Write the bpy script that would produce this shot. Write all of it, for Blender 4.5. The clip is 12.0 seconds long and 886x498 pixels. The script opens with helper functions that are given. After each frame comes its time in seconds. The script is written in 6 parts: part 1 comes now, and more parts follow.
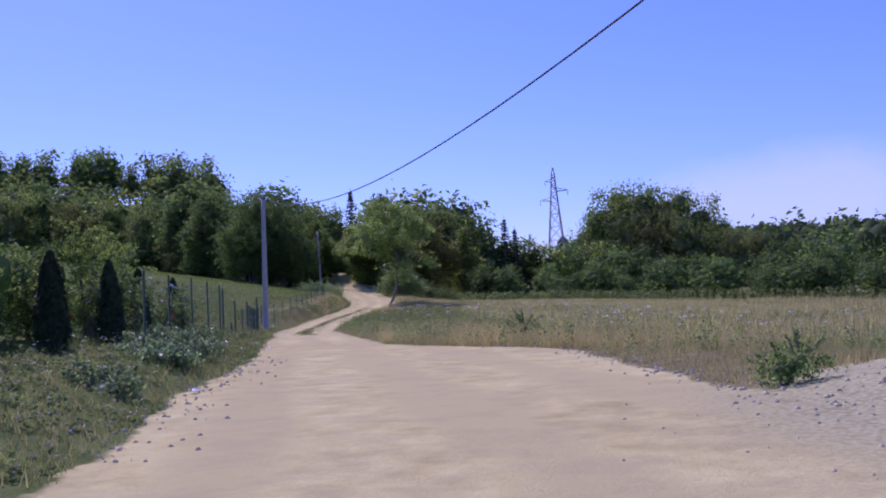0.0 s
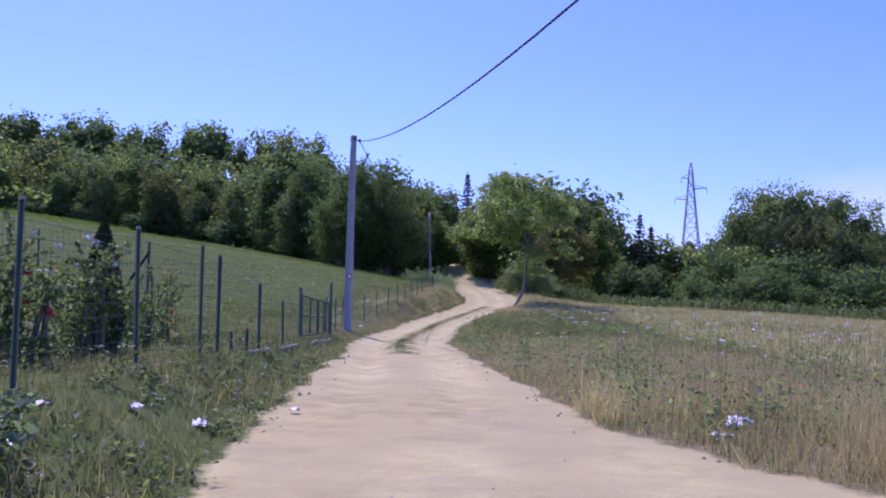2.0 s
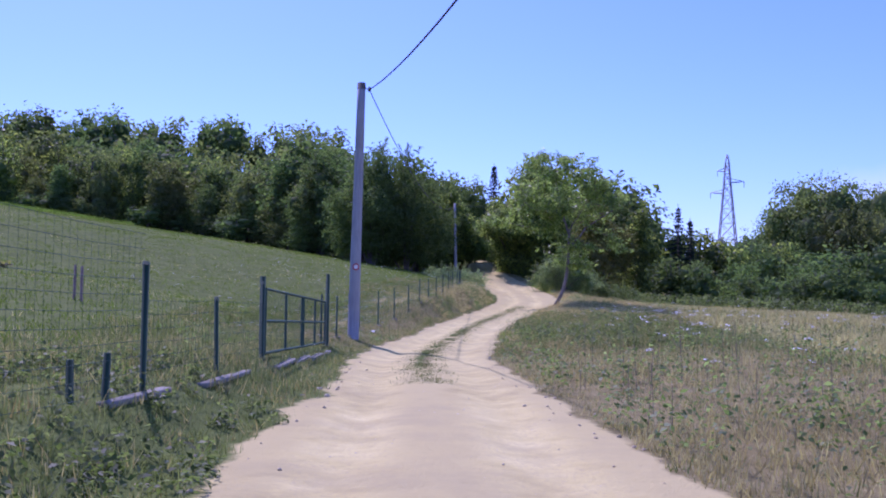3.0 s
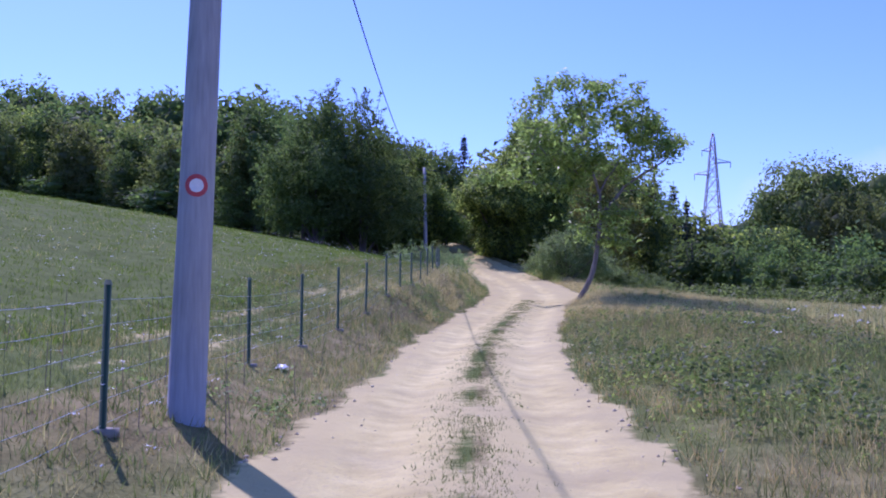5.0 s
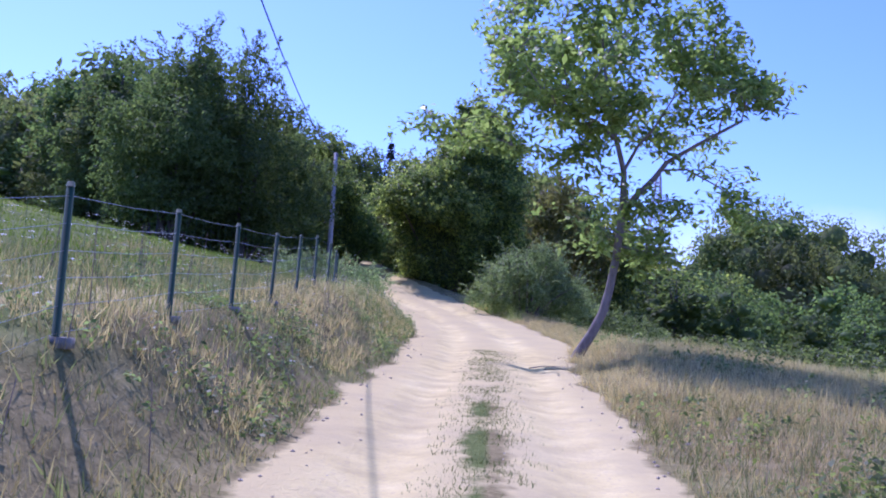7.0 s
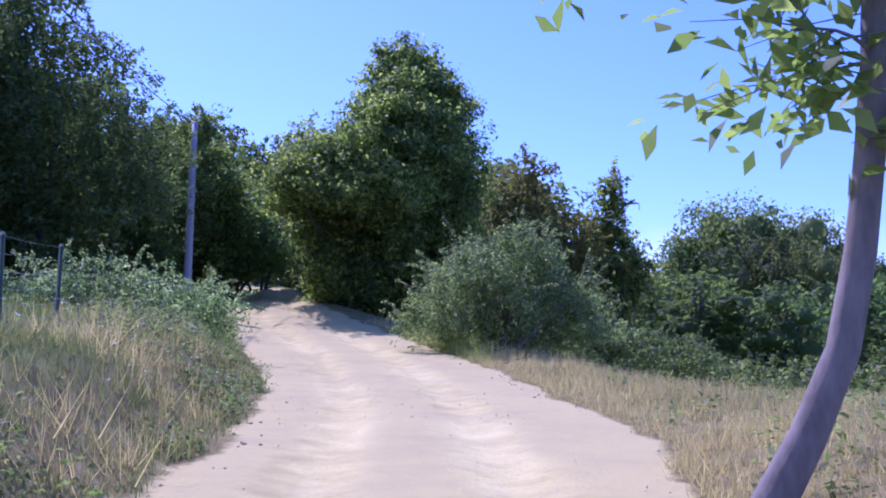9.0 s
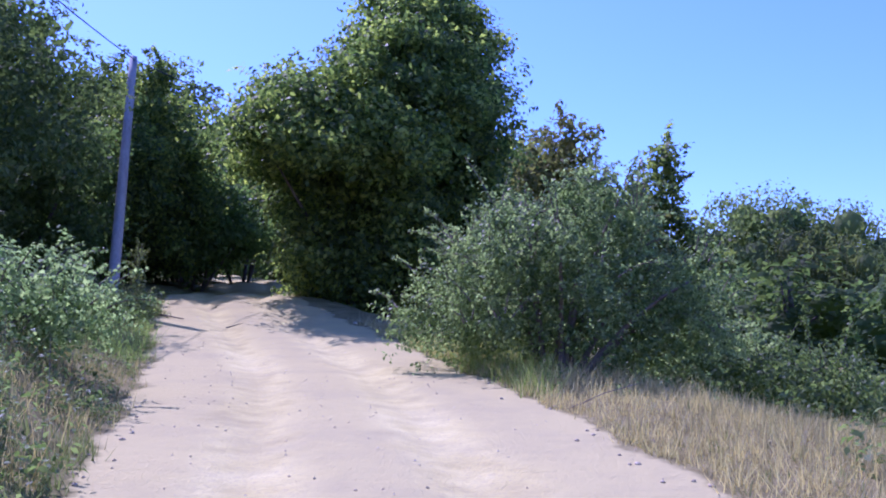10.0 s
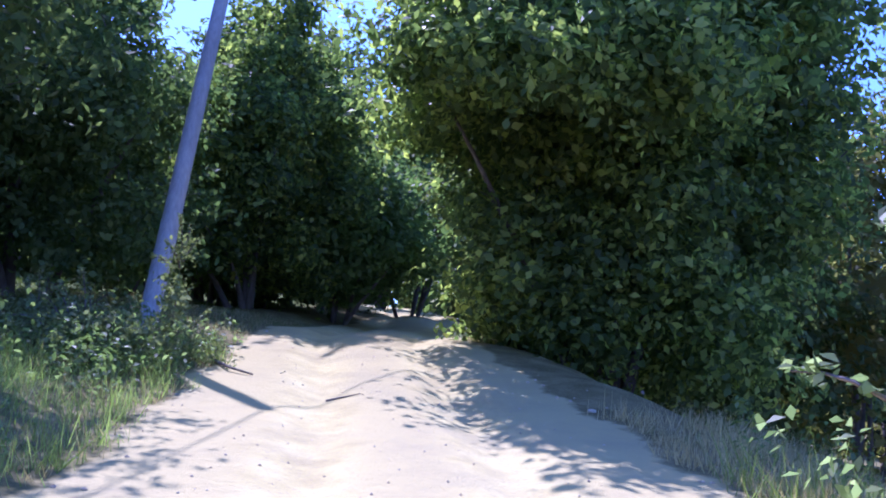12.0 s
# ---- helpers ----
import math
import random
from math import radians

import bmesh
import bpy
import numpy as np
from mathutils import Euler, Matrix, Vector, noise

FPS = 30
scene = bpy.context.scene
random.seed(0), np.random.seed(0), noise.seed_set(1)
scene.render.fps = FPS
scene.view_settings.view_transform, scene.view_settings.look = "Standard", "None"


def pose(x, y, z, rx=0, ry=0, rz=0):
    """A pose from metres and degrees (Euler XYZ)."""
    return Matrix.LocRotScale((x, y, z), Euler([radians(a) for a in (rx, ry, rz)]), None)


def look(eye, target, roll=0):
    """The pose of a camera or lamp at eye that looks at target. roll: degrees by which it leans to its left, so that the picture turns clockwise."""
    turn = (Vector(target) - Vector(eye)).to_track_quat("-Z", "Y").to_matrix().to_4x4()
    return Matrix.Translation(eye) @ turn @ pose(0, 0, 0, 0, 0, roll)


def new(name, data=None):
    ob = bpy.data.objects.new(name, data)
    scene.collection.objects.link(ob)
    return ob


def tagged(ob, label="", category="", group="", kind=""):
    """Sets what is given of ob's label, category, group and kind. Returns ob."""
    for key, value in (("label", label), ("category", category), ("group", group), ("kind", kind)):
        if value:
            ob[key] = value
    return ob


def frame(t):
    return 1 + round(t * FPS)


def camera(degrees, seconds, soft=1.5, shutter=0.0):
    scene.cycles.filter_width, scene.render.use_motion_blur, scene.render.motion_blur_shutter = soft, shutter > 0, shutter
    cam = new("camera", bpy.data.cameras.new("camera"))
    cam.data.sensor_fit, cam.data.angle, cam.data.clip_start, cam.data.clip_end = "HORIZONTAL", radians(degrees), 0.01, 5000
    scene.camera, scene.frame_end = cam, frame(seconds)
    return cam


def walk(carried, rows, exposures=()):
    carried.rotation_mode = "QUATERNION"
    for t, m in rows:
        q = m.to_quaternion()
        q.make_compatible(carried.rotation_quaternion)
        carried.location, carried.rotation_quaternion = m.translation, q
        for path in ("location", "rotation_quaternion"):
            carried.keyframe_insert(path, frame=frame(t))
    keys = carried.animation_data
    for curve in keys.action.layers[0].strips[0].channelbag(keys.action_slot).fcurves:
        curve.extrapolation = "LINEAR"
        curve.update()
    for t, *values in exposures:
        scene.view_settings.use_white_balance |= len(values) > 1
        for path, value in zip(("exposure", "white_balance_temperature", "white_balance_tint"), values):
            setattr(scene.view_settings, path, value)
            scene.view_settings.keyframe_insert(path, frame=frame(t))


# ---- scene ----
cam = camera(50.2, 12.0, 1.9)
PATH = [
    (0, (3.563, -3.245, 0.640), (3.504, -1.248, 0.741), -2.8),
    (0.5, (2.928, 1.287, 0.579), (2.784, 3.277, 0.725), -0.6),
    (1, (2.266, 5.580, 0.621), (2.062, 7.566, 0.749), 0.5),
    (1.5, (1.558, 9.789, 0.649), (1.307, 11.770, 0.772), 1.1),
    (2, (0.705, 14.137, 0.704), (0.415, 16.114, 0.803), 0.8),
    (2.5, (-0.040, 18.161, 0.709), (-0.353, 20.134, 0.806), 1.3),
    (3, (-0.892, 22.429, 0.607), (-1.229, 24.398, 0.705), 0.7),
    (3.2, (-1.319, 24.161, 0.518), (-1.702, 26.122, 0.600), 0.4),
    (4.8, (-4.410, 38.334, 0.567), (-4.697, 40.311, 0.659), 1.5),
    (5, (-4.640, 40.250, 0.548), (-4.886, 42.234, 0.626), 0.8),
    (5.5, (-5.100, 44.757, 0.495), (-5.272, 46.747, 0.595), 1.9),
    (6, (-5.553, 49.234, 0.494), (-5.684, 51.226, 0.618), 3.2),
    (6.5, (-5.922, 53.456, 0.559), (-6.033, 55.449, 0.686), 4.8),
    (7, (-6.259, 57.620, 0.616), (-6.340, 59.613, 0.766), 4.6),
    (7.5, (-6.455, 61.826, 0.699), (-6.471, 63.820, 0.855), 3.5),
    (7.7, (-6.489, 63.361, 0.747), (-6.473, 65.353, 0.923), 4.1),
    (9.3, (-5.769, 76.705, 1.152), (-5.749, 78.693, 1.363), 0.2),
    (9.5, (-5.820, 78.428, 1.207), (-5.809, 80.420, 1.392), 1.5),
    (9.8, (-5.892, 80.901, 1.278), (-5.882, 82.892, 1.473), 0.3),
    (10, (-5.944, 82.453, 1.353), (-5.947, 84.442, 1.560), 0.7),
    (10.5, (-6.132, 85.906, 1.579), (-6.175, 87.894, 1.794), 1.0),
    (10.8, (-6.348, 87.623, 1.671), (-6.438, 89.609, 1.890), 4.4),
    (11, (-6.508, 88.765, 1.735), (-6.635, 90.749, 1.957), 3.9),
    (11.5, (-7.024, 91.223, 1.892), (-7.275, 93.191, 2.145), 5.7),
    (12, (-7.564, 93.406, 2.022), (-7.962, 95.346, 2.301), 5.1),
]
walk(cam, [(t, look(eye, target, roll)) for t, eye, target, roll in PATH],
     exposures=[(0, -0.35, 5350, 63), (2.5, 0.04, 5200, 63), (5, 0.15, 5100, 60), (7.5, 0.46, 5000, 61), (9.5, 0.45, 4900, 64), (10.5, 0.57, 4850, 60), (11.5, 0.85, 4800, 55), (12, 1.05, 4800, 55)])
# ------------------------------------------------------------- world, sun
SUN_AZ = math.atan2(0.832, -0.555)          # the sun stands ahead and to the left
SUN_EL = radians(50)
world = bpy.data.worlds.new("sky")
scene.world = world
world.use_nodes = True
wn, wl = world.node_tree.nodes, world.node_tree.links
sky = wn.new("ShaderNodeTexSky")
sky.sky_type = "NISHITA"
sky.sun_disc = False
sky.sun_elevation = SUN_EL
sky.sun_rotation = math.pi / 2 - SUN_AZ
sky.air_density, sky.dust_density, sky.ozone_density = 1.0, 0.4, 10.0
# one thin summer cloud low over the field
geo = wn.new("ShaderNodeTexCoord")
cn = wn.new("ShaderNodeTexNoise")
cn.inputs["Scale"].default_value, cn.inputs["Detail"].default_value = 7.0, 7
wl.new(geo.outputs["Generated"], cn.inputs[0])
off = wn.new("ShaderNodeVectorMath")
off.operation = "SUBTRACT"
off.inputs[1].default_value = (0.34, 0.935, 0.085)
wl.new(geo.outputs["Generated"], off.inputs[0])
sq = wn.new("ShaderNodeVectorMath")
sq.operation = "MULTIPLY"
sq.inputs[1].default_value = (6.5, 6.5, 21.0)
wl.new(off.outputs[0], sq.inputs[0])
ln = wn.new("ShaderNodeVectorMath")
ln.operation = "LENGTH"
wl.new(sq.outputs[0], ln.inputs[0])
ad = wn.new("ShaderNodeMath")
ad.operation = "MULTIPLY_ADD"
ad.inputs[1].default_value, ad.inputs[2].default_value = -2.2, 1.1
wl.new(cn.outputs[0], ad.inputs[0])
sm = wn.new("ShaderNodeMath")
sm.operation = "ADD"
wl.new(ln.outputs["Value"], sm.inputs[0])
wl.new(ad.outputs[0], sm.inputs[1])
cr = wn.new("ShaderNodeMapRange")
cr.inputs["From Min"].default_value, cr.inputs["From Max"].default_value = 1.15, 0.35
cr.inputs["To Max"].default_value = 0.42
wl.new(sm.outputs[0], cr.inputs["Value"])
cmix = wn.new("ShaderNodeMix")
cmix.data_type = "RGBA"
cmix.inputs["B"].default_value = (5.4, 6.1, 6.3, 1)
wl.new(cr.outputs[0], cmix.inputs["Factor"])
wl.new(sky.outputs[0], cmix.inputs["A"])
wl.new(cmix.outputs["Result"], wn["Background"].inputs["Color"])
wn["Background"].inputs["Strength"].default_value = 0.15

sun = bpy.data.lights.new("sun", "SUN")
sun.energy, sun.angle, sun.color = 3.7, radians(0.53), (1.0, 0.95, 0.84)
sun_ob = new("sun", sun)
sun_ob.matrix_world = look((math.cos(SUN_AZ) * 60, math.sin(SUN_AZ) * 60, 80), (0, 0, 80 - 60 * math.tan(SUN_EL)))


# ------------------------------------------------------------- materials
def material(name):
    m = bpy.data.materials.new(name)
    m.use_nodes = True
    return m, m.node_tree.nodes, m.node_tree.links, m.node_tree.nodes["Principled BSDF"]


def noise_node(nodes, links, scale, detail=4, coord="Object", vec=None, rough=0.55):
    tc = nodes.new("ShaderNodeTexCoord")
    n = nodes.new("ShaderNodeTexNoise")
    n.inputs["Scale"].default_value, n.inputs["Detail"].default_value = scale, detail
    n.inputs["Roughness"].default_value = rough
    links.new(vec or tc.outputs[coord], n.inputs["Vector"])
    return n.outputs["Fac"]


def ramp(nodes, links, fac, stops):
    r = nodes.new("ShaderNodeValToRGB")
    el = r.color_ramp.elements
    while len(el) < len(stops):
        el.new(0.5)
    for e, (p, c) in zip(el, stops):
        e.position, e.color = p, (*c, 1)
    links.new(fac, r.inputs[0])
    return r.outputs[0]


def mix_rgb(nodes, links, fac, a, b, blend="MIX"):
    m = nodes.new("ShaderNodeMix")
    m.data_type, m.blend_type = "RGBA", blend
    for key, v in (("Factor", fac), ("A", a), ("B", b)):
        if isinstance(v, bpy.types.NodeSocket):
            links.new(v, m.inputs[key])
        elif key == "Factor":
            m.inputs[key].default_value = v
        else:
            m.inputs[key].default_value = (*v, 1)
    return m.outputs["Result"]


def calc(nodes, links, op, a, b, clamp=False):
    m = nodes.new("ShaderNodeMath")
    m.operation, m.use_clamp = op, clamp
    for i, v in enumerate((a, b)):
        if isinstance(v, bpy.types.NodeSocket):
            links.new(v, m.inputs[i])
        else:
            m.inputs[i].default_value = v
    return m.outputs[0]


def span(nodes, links, v, lo, hi):
    m = nodes.new("ShaderNodeMapRange")
    m.inputs["From Min"].default_value, m.inputs["From Max"].default_value = lo, hi
    links.new(v, m.inputs["Value"])
    return m.outputs[0]


def bump(nodes, links, bsdf, height, strength, dist):
    b = nodes.new("ShaderNodeBump")
    b.inputs["Strength"].default_value, b.inputs["Distance"].default_value = strength, dist
    links.new(height, b.inputs["Height"])
    links.new(b.outputs[0], bsdf.inputs["Normal"])


def foliage(name, dark, mid, light, trans=0.3, rough=0.65, spec=0.12):
    """Leaves: colour varies from leaf to leaf and, at a larger scale, over the crown; part of the light shines through."""
    m, n, l, b = material(name)
    g = n.new("ShaderNodeNewGeometry")
    oi = n.new("ShaderNodeObjectInfo")
    big = noise_node(n, l, 0.55, 3)
    v = calc(n, l, "MULTIPLY_ADD", g.outputs["Random Per Island"], 0.55)
    v.node.inputs[2].default_value = 0.0
    v = calc(n, l, "ADD", v, calc(n, l, "MULTIPLY", big, 0.45))
    col = ramp(n, l, v, [(0.15, dark), (0.52, mid), (0.9, light)])
    hsv = n.new("ShaderNodeHueSaturation")
    l.new(col, hsv.inputs["Color"])
    l.new(calc(n, l, "MULTIPLY_ADD", oi.outputs["Random"], 0.02), hsv.inputs["Hue"])
    hsv.inputs["Hue"].links[0].from_node.inputs[2].default_value = 0.49
    l.new(calc(n, l, "MULTIPLY_ADD", oi.outputs["Random"], 0.4), hsv.inputs["Value"])
    hsv.inputs["Value"].links[0].from_node.inputs[2].default_value = 0.8
    l.new(hsv.outputs[0], b.inputs["Base Color"])
    b.inputs["Roughness"].default_value = rough
    b.inputs["Specular IOR Level"].default_value = spec
    t = n.new("ShaderNodeBsdfTranslucent")
    l.new(mix_rgb(n, l, 1.0, hsv.outputs[0], (1.4, 1.55, 0.8), "MULTIPLY"), t.inputs["Color"])
    mx = n.new("ShaderNodeMixShader")
    mx.inputs[0].default_value = trans
    l.new(b.outputs[0], mx.inputs[1])
    l.new(t.outputs[0], mx.inputs[2])
    l.new(mx.outputs[0], n["Material Output"].inputs["Surface"])
    return m


M_WOOD = foliage("woodland_leaves", (0.07, 0.11, 0.045), (0.125, 0.185, 0.07), (0.215, 0.28, 0.11), 0.54)
M_OLIVE = foliage("olive_leaves", (0.1, 0.13, 0.05), (0.165, 0.2, 0.08), (0.27, 0.29, 0.13), 0.54)
M_WALNUT = foliage("walnut_leaves", (0.13, 0.19, 0.06), (0.225, 0.3, 0.1), (0.38, 0.455, 0.18), 0.62, 0.42, 0.35)
# the palest leaves stand in for sunlit ones
M_BIG = foliage("roadside_leaves", (0.055, 0.085, 0.032), (0.13, 0.175, 0.06), (0.5, 0.53, 0.14), 0.64, 0.5, 0.3)
# dark and pale leaves, picked at random, stand for shaded and lit growth
M_BUSH = foliage("bramble_leaves", (0.08, 0.125, 0.06), (0.23, 0.31, 0.165), (0.47, 0.54, 0.32), 0.7, 0.45, 0.3)
# the pale leaves put glints into the colour, beside the real gloss
M_LOW = foliage("glossy_bramble_leaves", (0.06, 0.1, 0.055), (0.15, 0.215, 0.115), (0.38, 0.45, 0.29), 0.5, 0.4, 0.4)
M_SPRUCE = foliage("spruce_needles", (0.025, 0.04, 0.03), (0.04, 0.065, 0.045), (0.065, 0.1, 0.06), 0.15)
M_THUJA = foliage("cypress_scales", (0.022, 0.04, 0.02), (0.04, 0.065, 0.03), (0.07, 0.1, 0.045), 0.15)
M_RUST = foliage("rusty_leaves", (0.12, 0.135, 0.05), (0.21, 0.215, 0.085), (0.34, 0.31, 0.13), 0.6)
M_YELLOW = foliage("pale_shoots", (0.13, 0.17, 0.05), (0.24, 0.3, 0.09), (0.42, 0.47, 0.18), 0.52)
M_STRAW = foliage("dry_grass", (0.265, 0.215, 0.12), (0.41, 0.345, 0.195), (0.57, 0.5, 0.315), 0.42, 0.85, 0.06)
M_MEADOW = foliage("meadow_blades", (0.085, 0.13, 0.022), (0.145, 0.21, 0.04), (0.235, 0.3, 0.075), 0.42, 0.85, 0.05)
M_GOLD = foliage("golden_grass", (0.355, 0.262, 0.15), (0.5, 0.385, 0.23), (0.65, 0.535, 0.35), 0.45, 0.85, 0.06)
M_GRASS = foliage("green_grass", (0.095, 0.11, 0.048), (0.165, 0.19, 0.082), (0.28, 0.295, 0.145), 0.42, 0.75)
M_WEED = foliage("weed_leaves", (0.075, 0.115, 0.04), (0.145, 0.2, 0.075), (0.31, 0.37, 0.18), 0.58, 0.5, 0.25)


def plain(name, lo, hi, scale, rough, metal=0.0, bumpy=0.0, stretch=(1, 1, 1)):
    m, n, l, b = material(name)
    tc = n.new("ShaderNodeTexCoord")
    mp = n.new("ShaderNodeMapping")
    mp.inputs["Scale"].default_value = stretch
    l.new(tc.outputs["Object"], mp.inputs[0])
    a = noise_node(n, l, scale, 6, vec=mp.outputs[0])
    c = noise_node(n, l, scale * 0.15, 3)
    v = calc(n, l, "ADD", calc(n, l, "MULTIPLY", a, 0.6), calc(n, l, "MULTIPLY", c, 0.4))
    l.new(ramp(n, l, v, [(0.32, lo), (0.68, hi)]), b.inputs["Base Color"])
    b.inputs["Roughness"].default_value, b.inputs["Metallic"].default_value = rough, metal
    if bumpy:
        bump(n, l, b, a, 0.6, bumpy)
    return m


M_BARK = plain("bark", (0.07, 0.055, 0.042), (0.19, 0.16, 0.125), 14, 0.9, 0, 0.02, (1, 1, 0.3))
M_WALNUT_BARK = plain("pale_bark", (0.13, 0.105, 0.085), (0.3, 0.26, 0.22), 12, 0.9, 0, 0.02, (1, 1, 0.3))
M_CLOD = plain("dry_clay", (0.44, 0.345, 0.21), (0.66, 0.545, 0.36), 9, 0.95, 0, 0.01)
M_POLE = plain("weathered_pole", (0.27, 0.27, 0.265), (0.43, 0.425, 0.415), 9, 0.85, 0, 0.0025, (3, 3, 0.25))
M_POLECAP = plain("dark_pole_cap", (0.05, 0.05, 0.05), (0.1, 0.1, 0.1), 9, 0.8)
M_GREEN = plain("green_painted_steel", (0.008, 0.045, 0.024), (0.016, 0.075, 0.04), 6, 0.8, 0, 0.001)
M_WIRE = plain("galvanised_wire", (0.2, 0.26, 0.24), (0.36, 0.42, 0.4), 20, 0.4, 0.5)
M_CABLE = plain("black_cable", (0.012, 0.012, 0.014), (0.025, 0.025, 0.028), 20, 0.6)
M_STEEL = plain("pylon_steel", (0.3, 0.31, 0.33), (0.42, 0.43, 0.45), 2, 0.6, 0.3)
M_STONE = plain("limestone", (0.5, 0.43, 0.29), (0.7, 0.62, 0.44), 6, 0.95, 0, 0.02)
M_CONCRETE = plain("pale_concrete", (0.21, 0.195, 0.15), (0.36, 0.335, 0.265), 8, 0.9, 0, 0.01)
M_WHITE = plain("white_paint", (0.72, 0.72, 0.7), (0.82, 0.82, 0.8), 25, 0.6)
M_RED = plain("red_paint", (0.4, 0.05, 0.055), (0.55, 0.08, 0.085), 25, 0.6)
M_TWIG = plain("dead_wood", (0.13, 0.1, 0.075), (0.26, 0.21, 0.16), 20, 0.9)
M_BAG = plain("white_plastic", (0.7, 0.71, 0.73), (0.82, 0.83, 0.85), 12, 0.4, 0, 0.01)
M_FLOWER = plain("white_petals", (0.68, 0.68, 0.62), (0.8, 0.8, 0.74), 12, 0.7)
M_ROSE = plain("red_petals", (0.45, 0.02, 0.03), (0.6, 0.05, 0.06), 12, 0.6)


def ground_material():
    """Earth, dry turf and pale dirt; three weights stored on the mesh say which lies where."""
    m, n, l, b = material("ground")

    def attr(name):
        a = n.new("ShaderNodeAttribute")
        a.attribute_name = name
        return a.outputs["Fac"]
    dirt, green, gravel, worn = attr("dirt"), attr("green"), attr("gravel"), attr("worn")
    fine, mid_, big = noise_node(n, l, 26, 5), noise_node(n, l, 2.3, 5), noise_node(n, l, 0.22, 4)
    edge = noise_node(n, l, 5.5, 6)
    speck = n.new("ShaderNodeTexVoronoi")
    speck.inputs["Scale"].default_value = 16
    tc = n.new("ShaderNodeTexCoord")
    l.new(tc.outputs["Object"], speck.inputs["Vector"])
    v = calc(n, l, "ADD", calc(n, l, "MULTIPLY", mid_, 0.55), calc(n, l, "MULTIPLY", big, 0.45))
    sand = ramp(n, l, v, [(0.3, (0.42, 0.345, 0.14)), (0.48, (0.61, 0.525, 0.21)), (0.68, (0.75, 0.665, 0.29))])
    sand = mix_rgb(n, l, calc(n, l, "MULTIPLY", span(n, l, fine, 0.52, 0.75), 0.5), sand, (0.4, 0.325, 0.22))
    sand = mix_rgb(n, l, span(n, l, calc(n, l, "SUBTRACT", calc(n, l, "ADD", mid_, 0.35), worn), 0.25, 0.75), sand, (0.555, 0.475, 0.205))
    patch = noise_node(n, l, 0.9, 6, rough=0.7)
    sand = mix_rgb(n, l, calc(n, l, "MULTIPLY", span(n, l, patch, 0.46, 0.66), 0.55), sand, (0.45, 0.385, 0.19))
    stony = ramp(n, l, speck.outputs["Distance"], [(0.05, (0.55, 0.55, 0.31)), (0.45, (0.42, 0.415, 0.22)), (0.8, (0.28, 0.27, 0.14))])
    sand = mix_rgb(n, l, calc(n, l, "MULTIPLY", gravel, 0.75), sand, stony)
    turf_dry = ramp(n, l, calc(n, l, "ADD", calc(n, l, "MULTIPLY", fine, 0.4), calc(n, l, "MULTIPLY", mid_, 0.6)),
                    [(0.32, (0.138, 0.118, 0.047)), (0.52, (0.253, 0.216, 0.088)), (0.7, (0.375, 0.325, 0.152))])
    turf_green = ramp(n, l, calc(n, l, "ADD", calc(n, l, "MULTIPLY", fine, 0.45), calc(n, l, "MULTIPLY", mid_, 0.55)),
                      [(0.32, (0.075, 0.1, 0.024)), (0.52, (0.13, 0.165, 0.042)), (0.7, (0.195, 0.23, 0.07))])
    g2 = span(n, l, calc(n, l, "ADD", green, calc(n, l, "MULTIPLY", calc(n, l, "SUBTRACT", big, 0.5), 1.1)), 0.3, 0.7)
    turf = mix_rgb(n, l, g2, turf_dry, turf_green)
    d2 = span(n, l, calc(n, l, "ADD", dirt, calc(n, l, "MULTIPLY", calc(n, l, "SUBTRACT", edge, 0.5), 0.8)), 0.36, 0.64)
    l.new(mix_rgb(n, l, d2, turf, sand), b.inputs["Base Color"])
    b.inputs["Roughness"].default_value = 0.95
    b.inputs["Specular IOR Level"].default_value = 0.05
    h = calc(n, l, "ADD", calc(n, l, "MULTIPLY", fine, 0.35), calc(n, l, "MULTIPLY", edge, 0.65))
    h = calc(n, l, "ADD", h, calc(n, l, "MULTIPLY", noise_node(n, l, 75, 3), 0.22))
    bump(n, l, b, h, 0.75, 0.05)
    return m


M_GROUND = ground_material()

# ------------------------------------------------------------- the lie of the land
ROAD_Y = (-60, -20, -2.4, 4.4, 10, 15, 18, 20, 23.6, 28, 35, 40, 44.5, 53.6, 62, 72.9, 78.9, 84, 88.8, 93.4, 98, 103, 106, 108.5, 111, 118, 126, 140, 160, 400)
ROAD_X = (14, 7, 3.3, 2.6, 1.4, 0.4, -0.08, -0.4, -1.1, -1.8, -3.15, -4.3, -5.05, -5.8, -6.15, -6.0, -5.9, -6.05, -6.45, -7.2, -8.3, -9.9, -11.0, -11.8, -12.3, -13.4, -14.9, -19, -28, -120)
ROAD_Z = (-0.9, -0.8, -0.75, -0.68, -0.6, -0.58, -0.59, -0.6, -0.64, -0.66, -0.67, -0.7, -0.79, -0.74, -0.57, -0.25, -0.05, 0.15, 0.43, 0.78, 1.15, 1.75, 2.3, 2.72, 2.84, 3.35, 4.2, 5.5, 7.2, 22)
LEFT_W = (1.9, 1.9, 2.6, 2.45, 2.1, 1.5, 1.5, 1.55, 1.5, 1.7, 1.5, 1.5, 1.6, 1.5, 1.6, 1.8, 1.9, 1.9, 1.9, 2.2, 2.35, 2.4, 2.0, 1.9, 1.6, 1.5, 1.5, 1.5, 1.5, 1.5)
